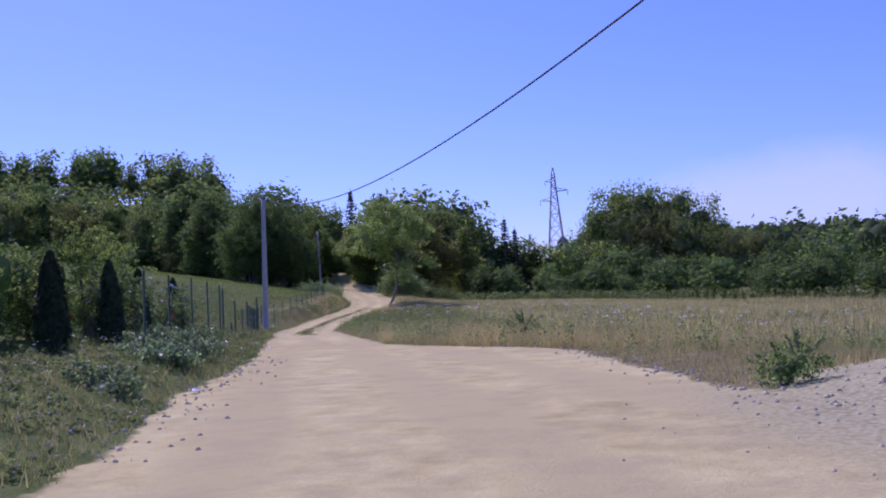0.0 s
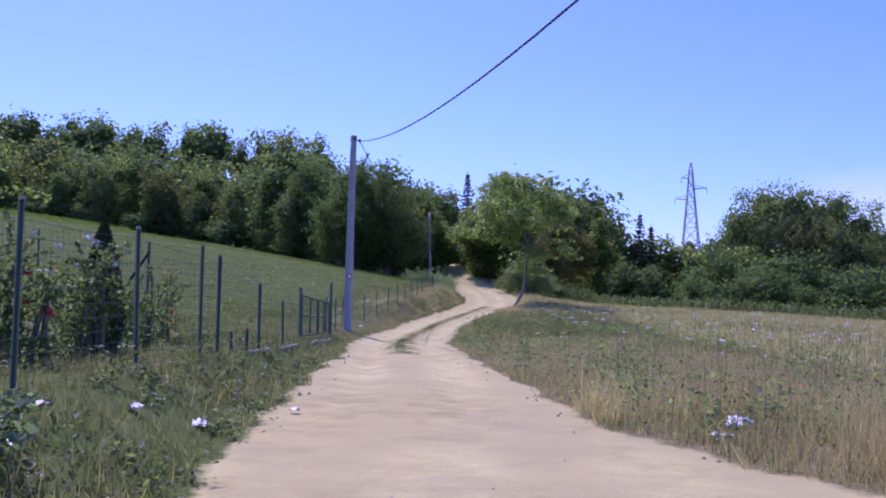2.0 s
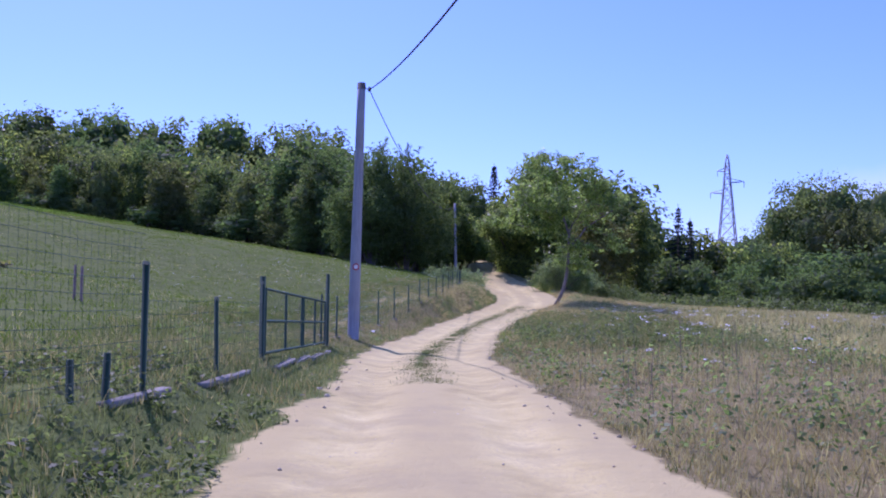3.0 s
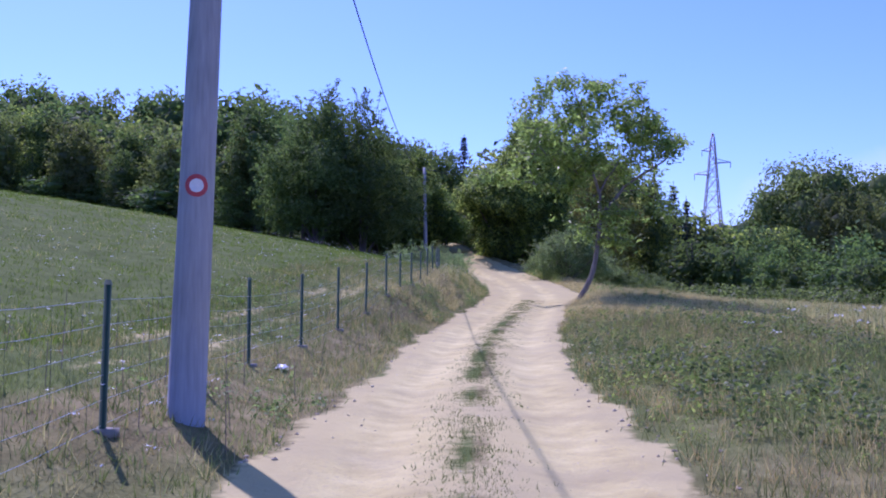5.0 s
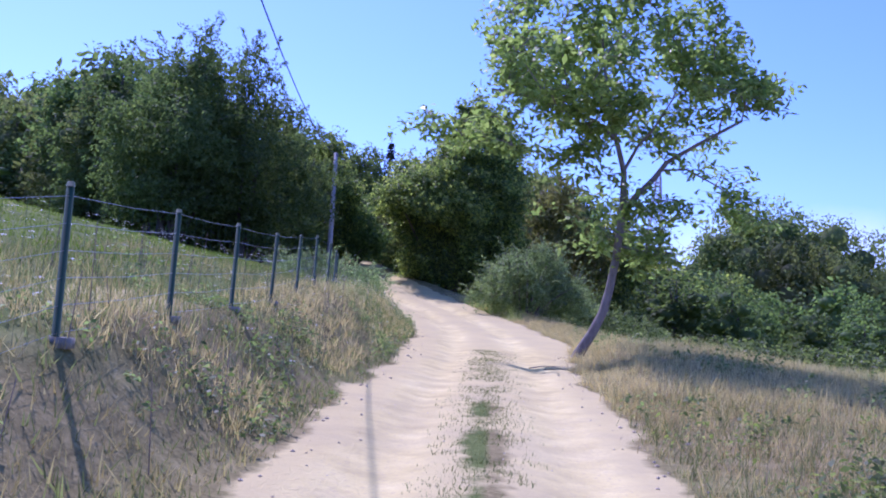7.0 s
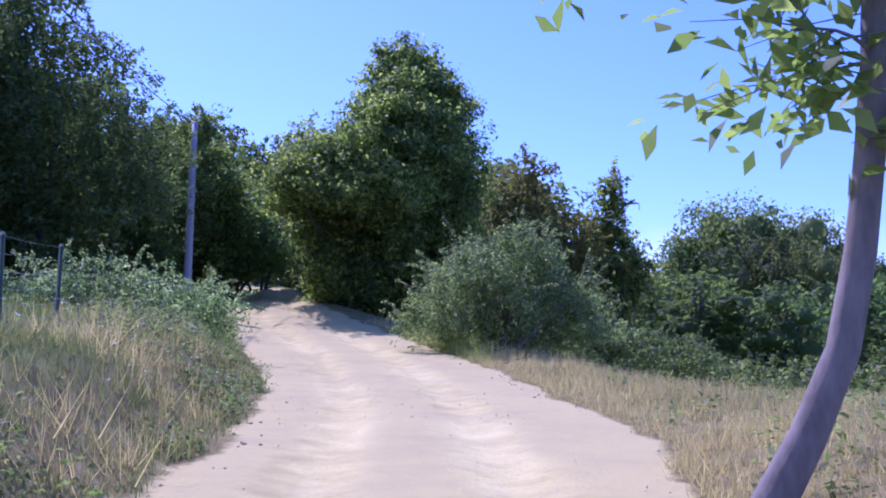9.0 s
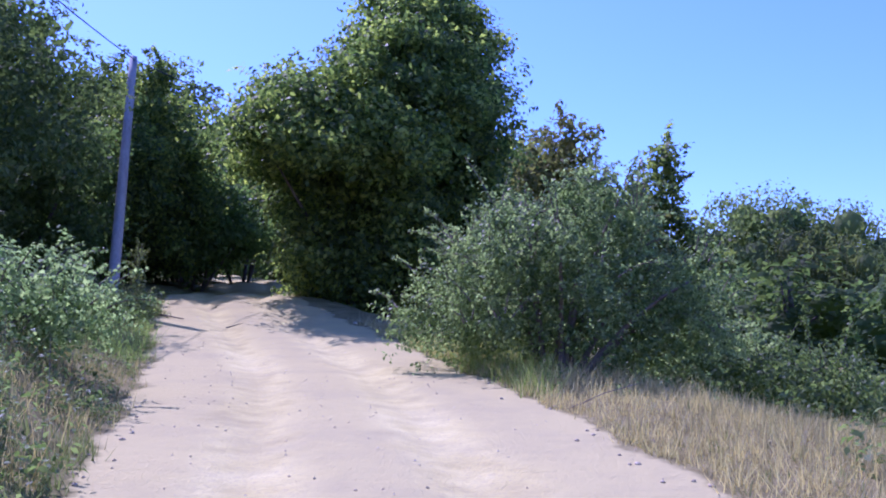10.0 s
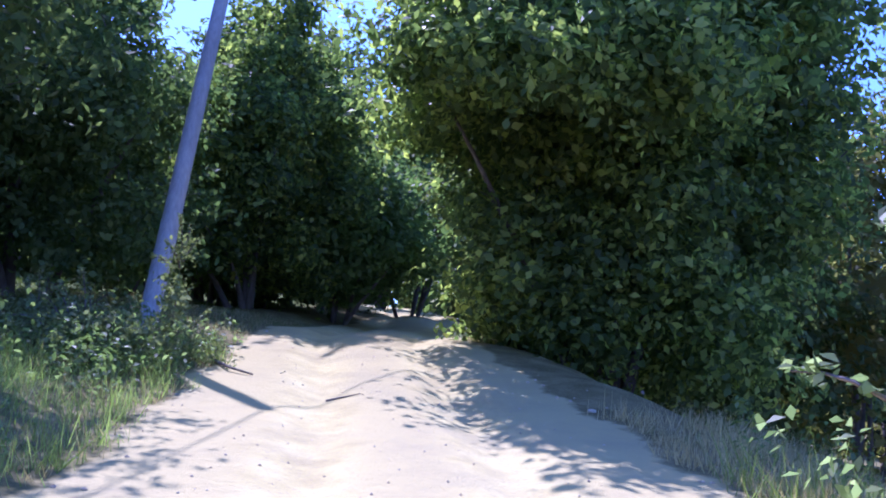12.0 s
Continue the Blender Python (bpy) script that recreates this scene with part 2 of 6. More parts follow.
RIGHT_W = (7, 7, 6.0, 4.4, 4.8, 5.4, 5.6, 3.7, 2.15, 1.8, 1.5, 1.6, 1.55, 1.5, 1.5, 1.6, 1.75, 2.6, 2.3, 2.4, 2.4, 2.3, 2.0, 1.9, 1.8, 1.5, 1.5, 1.5, 1.5, 1.5)


def smooth_table(ys, vs):
    """A table of heights or offsets, rounded off at its corners."""
    yy = np.arange(-60, 400.01, 0.5)
    vv = np.interp(yy, ys, vs)
    k = np.hanning(11)
    vv = np.convolve(np.pad(vv, 5, mode="edge"), k / k.sum(), mode="valid")
    return lambda y: np.interp(y, yy, vv)


road_x, road_z = smooth_table(ROAD_Y, ROAD_X), smooth_table(ROAD_Y, ROAD_Z)
left_w, right_w = smooth_table(ROAD_Y, LEFT_W), smooth_table(ROAD_Y, RIGHT_W)


def sstep(a, b, v):
    t = np.clip((np.asarray(v, float) - a) / (b - a), 0, 1)
    return t * t * (3 - 2 * t)


def waves(x, y, s, seed=0.0):
    """Cheap smooth unevenness, about -1 to 1."""
    return (np.sin(x / s * 1.7 + y / s * 0.6 + seed) + np.sin(x / s * -0.8 + y / s * 1.9 + 2.1 + seed * 1.7)
            + np.sin(x / s * 2.9 - y / s * 2.3 + 4.0 + seed * 0.6) * 0.6) / 2.6


def ground_z(x, y):
    x, y = np.asarray(x, float), np.asarray(y, float)
    yc = np.clip(y, -60, 400)
    u = x - road_x(yc)
    zr, lw, rw = road_z(yc), left_w(yc), right_w(yc)
    # the meadow climbs to the left, the field falls away to the right
    meadow = 0.14 + 0.18 * (-x - 9.3) + np.interp(y, (20, 30, 38, 47, 53, 58.3, 61, 63.6, 66.6, 80, 130), (-0.2, -0.45, -0.75, -0.6, -0.64, -0.37, -0.17, 0.2, 0.4, 0.95, 1.0))
    meadow = np.where(meadow > 3.5, 3.5 + (meadow - 3.5) * 0.82, meadow)
    meadow = np.where(meadow > 8.5, 8.5 + (meadow - 8.5) * 0.55, meadow)
    meadow = np.minimum(meadow, 34 + 0.02 * meadow)
    meadow = meadow + 18 * sstep(165, 245, y) * sstep(30, 80, -x)          # wooded hill far behind
    meadow = np.where(y > 84, np.maximum(meadow, zr + 0.25), np.maximum(meadow, zr + 0.02))
    field = -0.95 + 0.012 * np.clip(y, -60, 130) - 0.035 * np.clip(u - 3, 0, 60) + 0.02 * np.clip(y - 150, 0, 400) + 9 * sstep(240, 420, y + 0.35 * u)
    zl = zr + (meadow - zr) * sstep(lw, lw + 1.4, -u)
    zf = zr + (field - zr) * sstep(rw, rw + 6.5, u)
    z = np.where(u < 0, zl, zf)
    off = np.where(u < 0, sstep(lw - 0.2, lw + 1.0, -u), sstep(rw - 0.2, rw + 1.0, u))
    z = z + off * (0.05 * waves(x, y, 1.1) + 0.08 * waves(x, y, 4.3, 1.0))
    # the verge swells round the foot of the leaning tree
    z = z + 0.36 * np.exp(-((y - 79.5) / 6) ** 2) * sstep(rw + 0.1, rw + 1.2, u) * (1 - sstep(4.5, 10, u))
    # the raised bank under the yard fence and the gate
    z = z + np.interp(y, (2, 14, 38, 47, 53), (0, 0.42, 0.42, 0.22, 0)) * sstep(lw + 0.1, lw + 1.4, -u) * (1 - 0.6 * sstep(6, 14, -u))
    # wheel ruts and a low crown
    rut = np.exp(-((np.abs(u) - 0.78) / 0.3) ** 2) * (1 - off) * sstep(20, 34, y)
    deep = 1 + 0.5 * sstep(92, 103, y)
    z = z - 0.07 * rut * deep + 0.005 * waves(x, y, 0.5, 3.0) * (1 - off) + (0.009 - 0.003 * sstep(84, 94, y)) * waves(x, y, 1.6, 5.0) * (1 - off)
    # heap of gravel on the edge of the turning place
    z = z + 0.8 * np.exp(-(((x - 10.2) / 2.5) ** 2 + ((y - 6.8) / 3.2) ** 2)) * (1 + 0.12 * waves(x, y, 0.7, 2.0))
    return z


def gz(x, y):
    return float(ground_z(x, y))


def lot_mask(x, y):
    """Where the dirt lies: the road and the turning place beside it."""
    yc = np.clip(y, -60, 400)
    u = x - road_x(yc)
    w = 0.16 * waves(x, y, 0.9, 1.3) + 0.1 * waves(x, y, 0.37, 0.4)
    road = np.minimum(sstep(-0.25, 0.3, u + left_w(yc) + w), sstep(-0.25, 0.3, right_w(yc) - u + w))
    return road


# ------------------------------------------------------------- mesh helpers
def mesh_from(name, verts, faces, mats=(), midx=None, smooth=False):
    """verts (n,3), faces (m,3 or 4) as arrays."""
    me = bpy.data.meshes.new(name)
    verts, faces = np.asarray(verts, np.float32), np.asarray(faces, np.int32)
    k = faces.shape[1]
    me.vertices.add(len(verts))
    me.vertices.foreach_set("co", verts.ravel())
    me.loops.add(len(faces) * k)
    me.loops.foreach_set("vertex_index", faces.ravel())
    me.polygons.add(len(faces))
    me.polygons.foreach_set("loop_start", np.arange(0, len(faces) * k, k, dtype=np.int32))
    if midx is not None:
        me.polygons.foreach_set("material_index", np.asarray(midx, np.int32))
    if smooth:
        me.polygons.foreach_set("use_smooth", np.ones(len(faces), bool))
    for mt in mats:
        me.materials.append(mt)
    me.update(calc_edges=True)
    me.validate()
    return me


def part(name, me, parent, label=""):
    ob = new(name, me)
    ob.parent = parent
    if label:
        ob["label"] = label
    return ob


def tube(points, radii, sides=8, cap=True):
    """A tapered round bar along points: verts, quads."""
    pts = [Vector(p) for p in points]
    vs, fs = [], []
    ref = Vector((0.31, 0.95, 0.02))
    for i, p in enumerate(pts):
        d = (pts[min(i + 1, len(pts) - 1)] - pts[max(i - 1, 0)]).normalized()
        a = d.cross(ref if abs(d.dot(ref)) < 0.95 else Vector((1, 0, 0))).normalized()
        b = d.cross(a)
        for j in range(sides):
            t = 2 * math.pi * j / sides
            vs.append(p + (a * math.cos(t) + b * math.sin(t)) * radii[i])
    for i in range(len(pts) - 1):
        for j in range(sides):
            k = (j + 1) % sides
            fs.append((i * sides + j, i * sides + k, (i + 1) * sides + k, (i + 1) * sides + j))
    if cap:
        for base, p in ((0, pts[0]), ((len(pts) - 1) * sides, pts[-1])):
            c = len(vs)
            vs.append(p)
            for j in range(0, sides, 2):
                fs.append((base + j, base + (j + 1) % sides, base + (j + 2) % sides, c))
    return np.array([tuple(v) for v in vs]), np.array(fs)


def box(cx, cy, cz, sx, sy, sz):
    v = np.array([(x, y, z) for x in (-1, 1) for y in (-1, 1) for z in (-1, 1)]) * 0.5 * np.array((sx, sy, sz)) + np.array((cx, cy, cz))
    f = np.array([(0, 1, 3, 2), (4, 6, 7, 5), (0, 4, 5, 1), (2, 3, 7, 6), (0, 2, 6, 4), (1, 5, 7, 3)])
    return v, f


def joined(pieces):
    vs, fs, o = [], [], 0
    for v, f in pieces:
        vs.append(v)
        fs.append(np.asarray(f) + o)
        o += len(v)
    return np.concatenate(vs), np.concatenate(fs)


def leaves_at(rng, centre, normal, size, aspect=0.5, fold=0.25):
    """One folded four-cornered leaf at each centre."""
    n = len(centre)
    nrm = normal / np.linalg.norm(normal, axis=1, keepdims=True)
    r = rng.normal(size=(n, 3))
    along = np.cross(nrm, r)
    along /= np.linalg.norm(along, axis=1, keepdims=True) + 1e-9
    side = np.cross(nrm, along)
    s = (size * rng.uniform(0.6, 1.4, n))[:, None]
    a, b = along * s * 0.5, side * s * 0.5 * aspect
    up = nrm * s * fold * 0.5
    v = np.stack((centre - a, centre - a * 0.05 + b + up, centre + a, centre - a * 0.05 - b + up), 1).reshape(-1, 3)
    return v, np.arange(n * 4).reshape(-1, 4)


def crown_points(rng, blobs, n, lump=0.22, inner=0.6):
    """Points on and just under the skin of overlapping lumps, with their outward directions."""
    blobs = np.array(blobs, float)
    w = blobs[:, 3] * blobs[:, 4] + blobs[:, 4] * blobs[:, 5] + blobs[:, 3] * blobs[:, 5]
    out_p, out_n, have = [], [], 0
    while have < n:
        k = rng.choice(len(blobs), n, p=w / w.sum())
        d = rng.normal(size=(n, 3))
        d /= np.linalg.norm(d, axis=1, keepdims=True)
        ph = k * 1.7
        wob = 1 + lump * (np.sin(d[:, 0] * 5 + ph) * np.sin(d[:, 1] * 4.3 + ph * 2) + 0.7 * np.sin(d[:, 2] * 6 + d[:, 0] * 7 + ph))
        r = wob * (1 - 0.4 * rng.random(n) ** 2.2)
        p = blobs[k, :3] + d * blobs[k, 3:] * r[:, None]
        keep = np.ones(n, bool)
        for j in range(len(blobs)):
            q = (p - blobs[j, :3]) / blobs[j, 3:]
            keep &= (np.linalg.norm(q, axis=1) > inner) | (k == j)
        out_p.append(p[keep])
        out_n.append(d[keep])
        have += keep.sum()
    return np.concatenate(out_p)[:n], np.concatenate(out_n)[:n]


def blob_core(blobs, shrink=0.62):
    """Rough closed lumps added inside a crown to block light; its leaves hide them."""
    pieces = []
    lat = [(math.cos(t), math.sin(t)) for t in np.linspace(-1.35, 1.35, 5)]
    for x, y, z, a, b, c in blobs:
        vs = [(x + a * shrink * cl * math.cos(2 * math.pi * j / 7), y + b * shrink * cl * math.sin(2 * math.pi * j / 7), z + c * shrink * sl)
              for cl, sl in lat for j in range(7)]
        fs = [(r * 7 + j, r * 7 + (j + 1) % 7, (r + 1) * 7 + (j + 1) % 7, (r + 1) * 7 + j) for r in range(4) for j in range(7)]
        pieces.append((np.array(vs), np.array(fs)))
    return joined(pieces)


def crown_arrays(rng, blobs, n, leaf, aspect=0.55, lump=0.22, up=0.35, core=0.6, stray=0.06, spray=9):
    """Leaves in small sprays over the lumps, with gaps of shade between the sprays."""
    m = max(1, n // spray)
    c, cd = crown_points(rng, blobs, m, lump)
    k = rng.integers(0, m, n)
    p = c[k] + rng.normal(size=(n, 3)) * np.array((1, 1, 0.6)) * leaf * 0.95
    d = cd[k]
    k = rng.random(n) < stray
    p = p + d * (k * rng.uniform(0.1, 0.9, n) * leaf * 2.2)[:, None]
    nrm = d * 0.7 + rng.normal(size=(n, 3)) * 0.55 + np.array((0, 0, up))
    v, f = leaves_at(rng, p, nrm, leaf, aspect)
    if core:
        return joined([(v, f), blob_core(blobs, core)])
    return v, f


def thing(name, x, y, z, label, category, group="", rz=0.0, s=1.0):
    ob = new(name)
    ob.empty_display_size = 0.3
    ob.matrix_world = pose(x, y, z, 0, 0, rz) @ Matrix.Diagonal((s, s, s, 1))
    return tagged(ob, label, category, group)


# ------------------------------------------------------------- ground and road
def lines(spans):
    out = []
    for a, b, step in spans:
        out.extend(np.arange(a, b - 1e-6, step))
    out.append(spans[-1][1])
    return np.array(out)


U = lines([(-1400, -400, 200), (-400, -120, 40), (-120, -40, 8), (-40, -12, 2), (-12, -6.5, 0.5), (-6.5, -3, 0.25), (-3, 3, 0.14), (3, 10, 0.35), (10, 20, 1),
           (20, 60, 4), (60, 200, 20), (200, 1400, 200)])
Y = lines([(-300, -60, 40), (-60, -10, 5), (-10, 0, 0.8), (0, 40, 0.33), (40, 112, 0.28), (112, 130, 0.7), (130, 160, 3), (160, 400, 15), (400, 1600, 150)])
YY, UU = np.meshgrid(Y, U, indexing="ij")
XX = road_x(np.clip(YY, -60, 400)) + UU
ZZ = ground_z(XX, YY)
DIRT = lot_mask(XX, YY)
# a strip of turf survives between the ruts
strip = np.exp(-(UU / 0.27) ** 2) * sstep(33, 42, YY) * (1 - sstep(68, 75, YY))
strip *= np.clip(0.75 + 0.55 * waves(XX, YY, 0.9, 7.0), 0, 1)
DIRT = DIRT * (1 - 0.85 * strip)
GRAVEL = sstep(0.15, 0.6, np.exp(-(((XX - 9.6) / 3.6) ** 2 + ((YY - 5.6) / 5.4) ** 2)))
DIRT = np.maximum(DIRT, sstep(0.25, 0.5, np.exp(-(((XX - 9.7) / 3.2) ** 2 + ((YY - 5.4) / 4.6) ** 2))))
# two faint wheel tracks on the meadow, beyond the fence
for way in (((46, 57, 66, 74), (-3.95, -4.0, -3.4, -3.2)), ((46, 57, 60.5, 63, 67, 74), (-5.1, -4.82, -4.58, -4.2, -3.75, -3.9))):
    q = np.exp(-((UU - np.interp(YY, *way)) / 0.3) ** 2) * sstep(46, 52, YY) * (1 - sstep(68, 74, YY))
    DIRT = np.maximum(DIRT, q * (0.5 + 0.3 * waves(XX, YY, 1.3, 9.0)))
GREEN = np.where(UU < 0, 0.95, 0.08 + 0.25 * waves(XX, YY, 7, 2.0))
bank = sstep(1, 1.6, -UU) * (1 - sstep(2.8, 4.2, -UU + 0.5 * waves(XX, YY, 2.0, 3.0))) * sstep(40, 47, YY)
GREEN = GREEN + (0.3 - GREEN) * bank
weedy = sstep(1, 1.6, UU) * (1 - sstep(5, 11, UU + 1.5 * waves(XX, YY, 3.0, 1.0))) * np.exp(-((YY - 54 + 2 * waves(XX, YY, 4.0, 5.0)) / 12) ** 2)
GREEN = np.maximum(GREEN, 0.85 * weedy)
# pale wheel tracks, fanning out over the turning place
wob = 0.12 * waves(XX * 0.4, YY, 3.0, 2.0)
WORN = np.exp(-((np.abs(UU + wob) - 0.8) / 0.42) ** 2)
lot = 1 - sstep(16, 30, YY)
WORN = WORN * (1 - lot) + lot * np.clip(0.55 + 0.6 * np.sin(UU * 2.1 + 0.06 * UU * YY + 1.0) + 0.4 * waves(XX, YY, 2.6, 6.0), 0, 1)
nu = len(U)
idx = np.arange(len(Y) * nu).reshape(len(Y), nu)
F = np.stack((idx[:-1, :-1], idx[:-1, 1:], idx[1:, 1:], idx[1:, :-1]), -1).reshape(-1, 4)
V = np.stack((XX, YY, ZZ), -1).reshape(-1, 3)
is_road = (DIRT.ravel()[F].mean(1) > 0.5) | ((np.abs(UU.ravel()[F].mean(1)) < 0.6) & (np.abs(YY.ravel()[F].mean(1) - 50) < 80))
for nm, keep, lab, cat in (("ground", ~is_road, "rough ground of dry and green turf sloping beside the track", "ground"),
                           ("road", is_road, "pale sandy dirt track with wheel ruts and a turning place", "road")):
    used, inv = np.unique(F[keep], return_inverse=True)
    me = mesh_from(nm, V[used], inv.reshape(-1, 4), [M_GROUND], smooth=True)
    for an, arr in (("dirt", DIRT), ("green", GREEN), ("gravel", GRAVEL), ("worn", WORN)):
        at = me.attributes.new(an, "FLOAT", "POINT")
        at.data.foreach_set("value", arr.ravel()[used].astype(np.float32))
    tagged(new(nm, me), lab, cat, kind="structure")


# ------------------------------------------------------------- trees
def wood_tree(rng, name, height, radius, mat, leaves, leaf, low=0.12, bark=M_BARK, leaders=4, spread=1.0, dome=False, heart=0.5):
    """A woodland tree of unit size: trunk, limbs and an uneven crown that hangs low, with several leading tops."""
    blobs = []
    n = 12
    for i in range(n):
        t = i / (n - 1)
        zc = height * (low + 0.1 + (0.82 - low - 0.1) * t)
        prof = (1 - (t * 0.92) ** 3) ** 0.5 if dome else math.sin(math.pi * (0.22 + 0.64 * t)) ** 0.7
        a = i * 2.4 + rng.uniform(-0.6, 0.6)
        off = radius * 0.62 * prof * rng.uniform(0.45, 1.0) * spread
        r = radius * prof * (rng.uniform(0.5, 0.74) if dome else rng.uniform(0.34, 0.62))
        blobs.append((off * math.cos(a), off * math.sin(a), zc, r, r * rng.uniform(0.8, 1.2), r * rng.uniform(0.65, 0.95)))
    for i in range(7):
        a = rng.uniform(0, 6.28)
        r = radius * rng.uniform(0.16, 0.34)
        t = rng.uniform(low + 0.05, 0.75)
        blobs.append((radius * 0.78 * math.cos(a), radius * 0.78 * math.sin(a), height * t, r, r, r * 0.85))
    for i in range(leaders):
        a = rng.uniform(0, 6.28)
        r = radius * rng.uniform(0.16, 0.3)
        q = rng.uniform(0.1, 0.5)
        blobs.append((radius * q * math.cos(a), radius * q * math.sin(a), height * rng.uniform(0.76, 0.87), r, r, r * rng.uniform(0.9, 1.6)))
    blobs.append((0, 0, height * 0.45, radius * 0.6, radius * 0.6, height * 0.32))
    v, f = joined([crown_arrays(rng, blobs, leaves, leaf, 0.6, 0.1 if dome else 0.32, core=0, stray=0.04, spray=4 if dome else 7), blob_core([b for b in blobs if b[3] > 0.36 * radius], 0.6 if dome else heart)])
    crown = mesh_from(name + "_crown", v, f, [mat])
    pieces = [tube([(0, 0, -0.4), (0.05, 0.03, height * 0.3), (0.0, 0.1, height * 0.62), (0, 0, height * (0.7 if dome else 0.85))],
                   [radius * 0.075, radius * 0.06, radius * 0.04, 0.03], 7)]
    for b in blobs[2:12:2]:
        pieces.append(tube([(0, 0, b[2] * 0.6), (b[0] * 0.5, b[1] * 0.5, b[2] * 0.8), (b[0], b[1], b[2])], [radius * 0.035, radius * 0.025, 0.02], 5))
    tv, tf = joined(pieces)
    return crown, mesh_from(name + "_trunk", tv, tf, [bark], smooth=True)


def place_tree(meshes, x, y, s, rz, label, group="", name="tree", sz=None, z=None):
    ob = new(name)
    ob.matrix_world = pose(x, y, gz(x, y) - 0.05 if z is None else z, 0, 0, rz) @ Matrix.Diagonal((s, s, sz or s, 1))
    tagged(ob, label, "tree", group)
    part("crown", meshes[0], ob)
    part("trunk", meshes[1], ob)
    return ob


rng = np.random.default_rng(11)
KINDS = [wood_tree(rng, "wood_%s" % c, 10.0, rad, mt, 3500, 0.33, low, M_BARK, ld, sp) for c, mt, low, rad, ld, sp in
         (("a", M_WOOD, 0.02, 3.6, 4, 1.0), ("b", M_OLIVE, 0.04, 3.2, 6, 0.8), ("c", M_WOOD, 0.0, 4.2, 3, 1.1), ("d", M_OLIVE, 0.03, 3.7, 5, 1.0), ("e", M_WOOD, 0.05, 2.8, 7, 0.7), ("f", M_BIG, 0.0, 3.9, 4, 1.0))]
LIGHT = [wood_tree(rng, "back_%s" % c, 10.0, rad, mt, 1450, 0.5, low, M_BARK, ld, sp) for c, mt, low, rad, ld, sp in
         (("a", M_WOOD, 0.02, 3.6, 4, 1.0), ("b", M_OLIVE, 0.04, 3.2, 6, 0.8), ("c", M_WOOD, 0.0, 4.2, 3, 1.1), ("d", M_OLIVE, 0.03, 3.7, 5, 1.0), ("e", M_WOOD, 0.05, 2.8, 7, 0.7), ("f", M_BIG, 0.0, 3.9, 4, 1.0))]
BACK = [wood_tree(rng, "rear_%s" % c, 10.0, rad, mt, 1000, 0.62, low, M_BARK, ld, sp, False, 0.6) for c, mt, low, rad, ld, sp in
        (("a", M_WOOD, 0.02, 3.6, 4, 1.0), ("b", M_OLIVE, 0.04, 3.2, 6, 0.8), ("c", M_WOOD, 0.0, 4.2, 3, 1.1))]
NEAR = [wood_tree(rng, "edge_%s" % c, 10.0, rad, mt, 8500, 0.21, low, M_BARK, ld, sp) for c, mt, low, rad, ld, sp in
        (("a", M_WOOD, 0.02, 3.6, 4, 1.0), ("b", M_OLIVE, 0.04, 3.2, 6, 0.8), ("c", M_WOOD, 0.0, 4.2, 3, 1.1))]
ROUND = [wood_tree(rng, "round_%s" % c, 10.0, rad, mt, 9500, 0.27, 0.0, M_BARK, 0, 1.1, True) for c, mt, rad in (("a", M_WOOD, 4.4), ("b", M_WOOD, 3.9), ("c", M_OLIVE, 4.2))]
LABELS = ("dark green leafy woodland tree at the meadow edge", "olive green leafy woodland tree with a dense crown",
          "dark green leafy tree reaching down to the undergrowth", "yellowish green broad-leaved woodland tree",
          "slender dark green tree with several leading tops", "mid green leafy tree in the wood")


def wood_row(path, step, depth_off, hs, group, jit=1.2, kinds=(0, 1, 2, 3, 4, 5), wide=1.0, light=False, rise=0.0):
    pts = [Vector((*p, 0)) for p in path]
    carry = 0.0
    for a, b in zip(pts[:-1], pts[1:]):
        d = b - a
        nrm = Vector((-0.34, 0.94, 0)) if d.x < 0 else Vector((0.34, 0.94, 0))
        t = carry
        while t < d.length:
            p = a + d.normalized() * t + nrm * depth_off
            x, y = p.x + rng.uniform(-jit, jit), p.y + rng.uniform(-jit, jit)
            k = int(rng.choice(kinds))
            h = rng.uniform(*hs) * (1 + rise * min(max((-x - 40) / 40, 0), 1))
            place_tree(NEAR[k % 3] if x < -15 and y < 119 else BACK[k % 3] if light == 2 else (LIGHT if light else KINDS)[k], x, y, h / 10 * rng.uniform(0.85, 1.2) * wide, rng.uniform(0, 360), LABELS[k], group, sz=h / 10)
            t += step * rng.uniform(0.7, 1.35)
        carry = t - d.length


EDGE = [(-21.5, 103), (-27, 111), (-36, 122), (-50, 129), (-64, 131), (-84, 132), (-125, 134)]
wood_row(EDGE, 4.4, 1.2, (5.5, 11.5), "trees along the meadow edge", 1.4)
wood_row(EDGE, 4.6, 6.5, (9, 12), "trees along the meadow edge", 1.8, rise=0.0)
wood_row(EDGE, 6.0, 15.0, (11, 14), "trees in the wood on the slope", 3, light=True, rise=0.05)
wood_row(EDGE[1:], 8.0, 30.0, (12, 15.5), "trees in the wood on the slope", 4, light=2, rise=0.1)
wood_row(EDGE[2:], 11.0, 52.0, (12, 16), "trees in the wood on the slope", 5, light=2, rise=0.1)
wood_row([(-48, 236), (-90, 246), (-130, 250), (-190, 254)], 8.0, 0.0, (12, 17), "trees on the far hill", 3, light=2)
wood_row([(-44, 250), (-90, 262), (-130, 266), (-200, 270)], 9.0, 0.0, (14, 18.5), "trees on the far hill", 4, light=2)
wood_row(EDGE[1:6], 3.4, -1.2, (2.0, 3.6), "undergrowth along the meadow edge", 0.8, (0, 1, 2), 1.9, light=2)
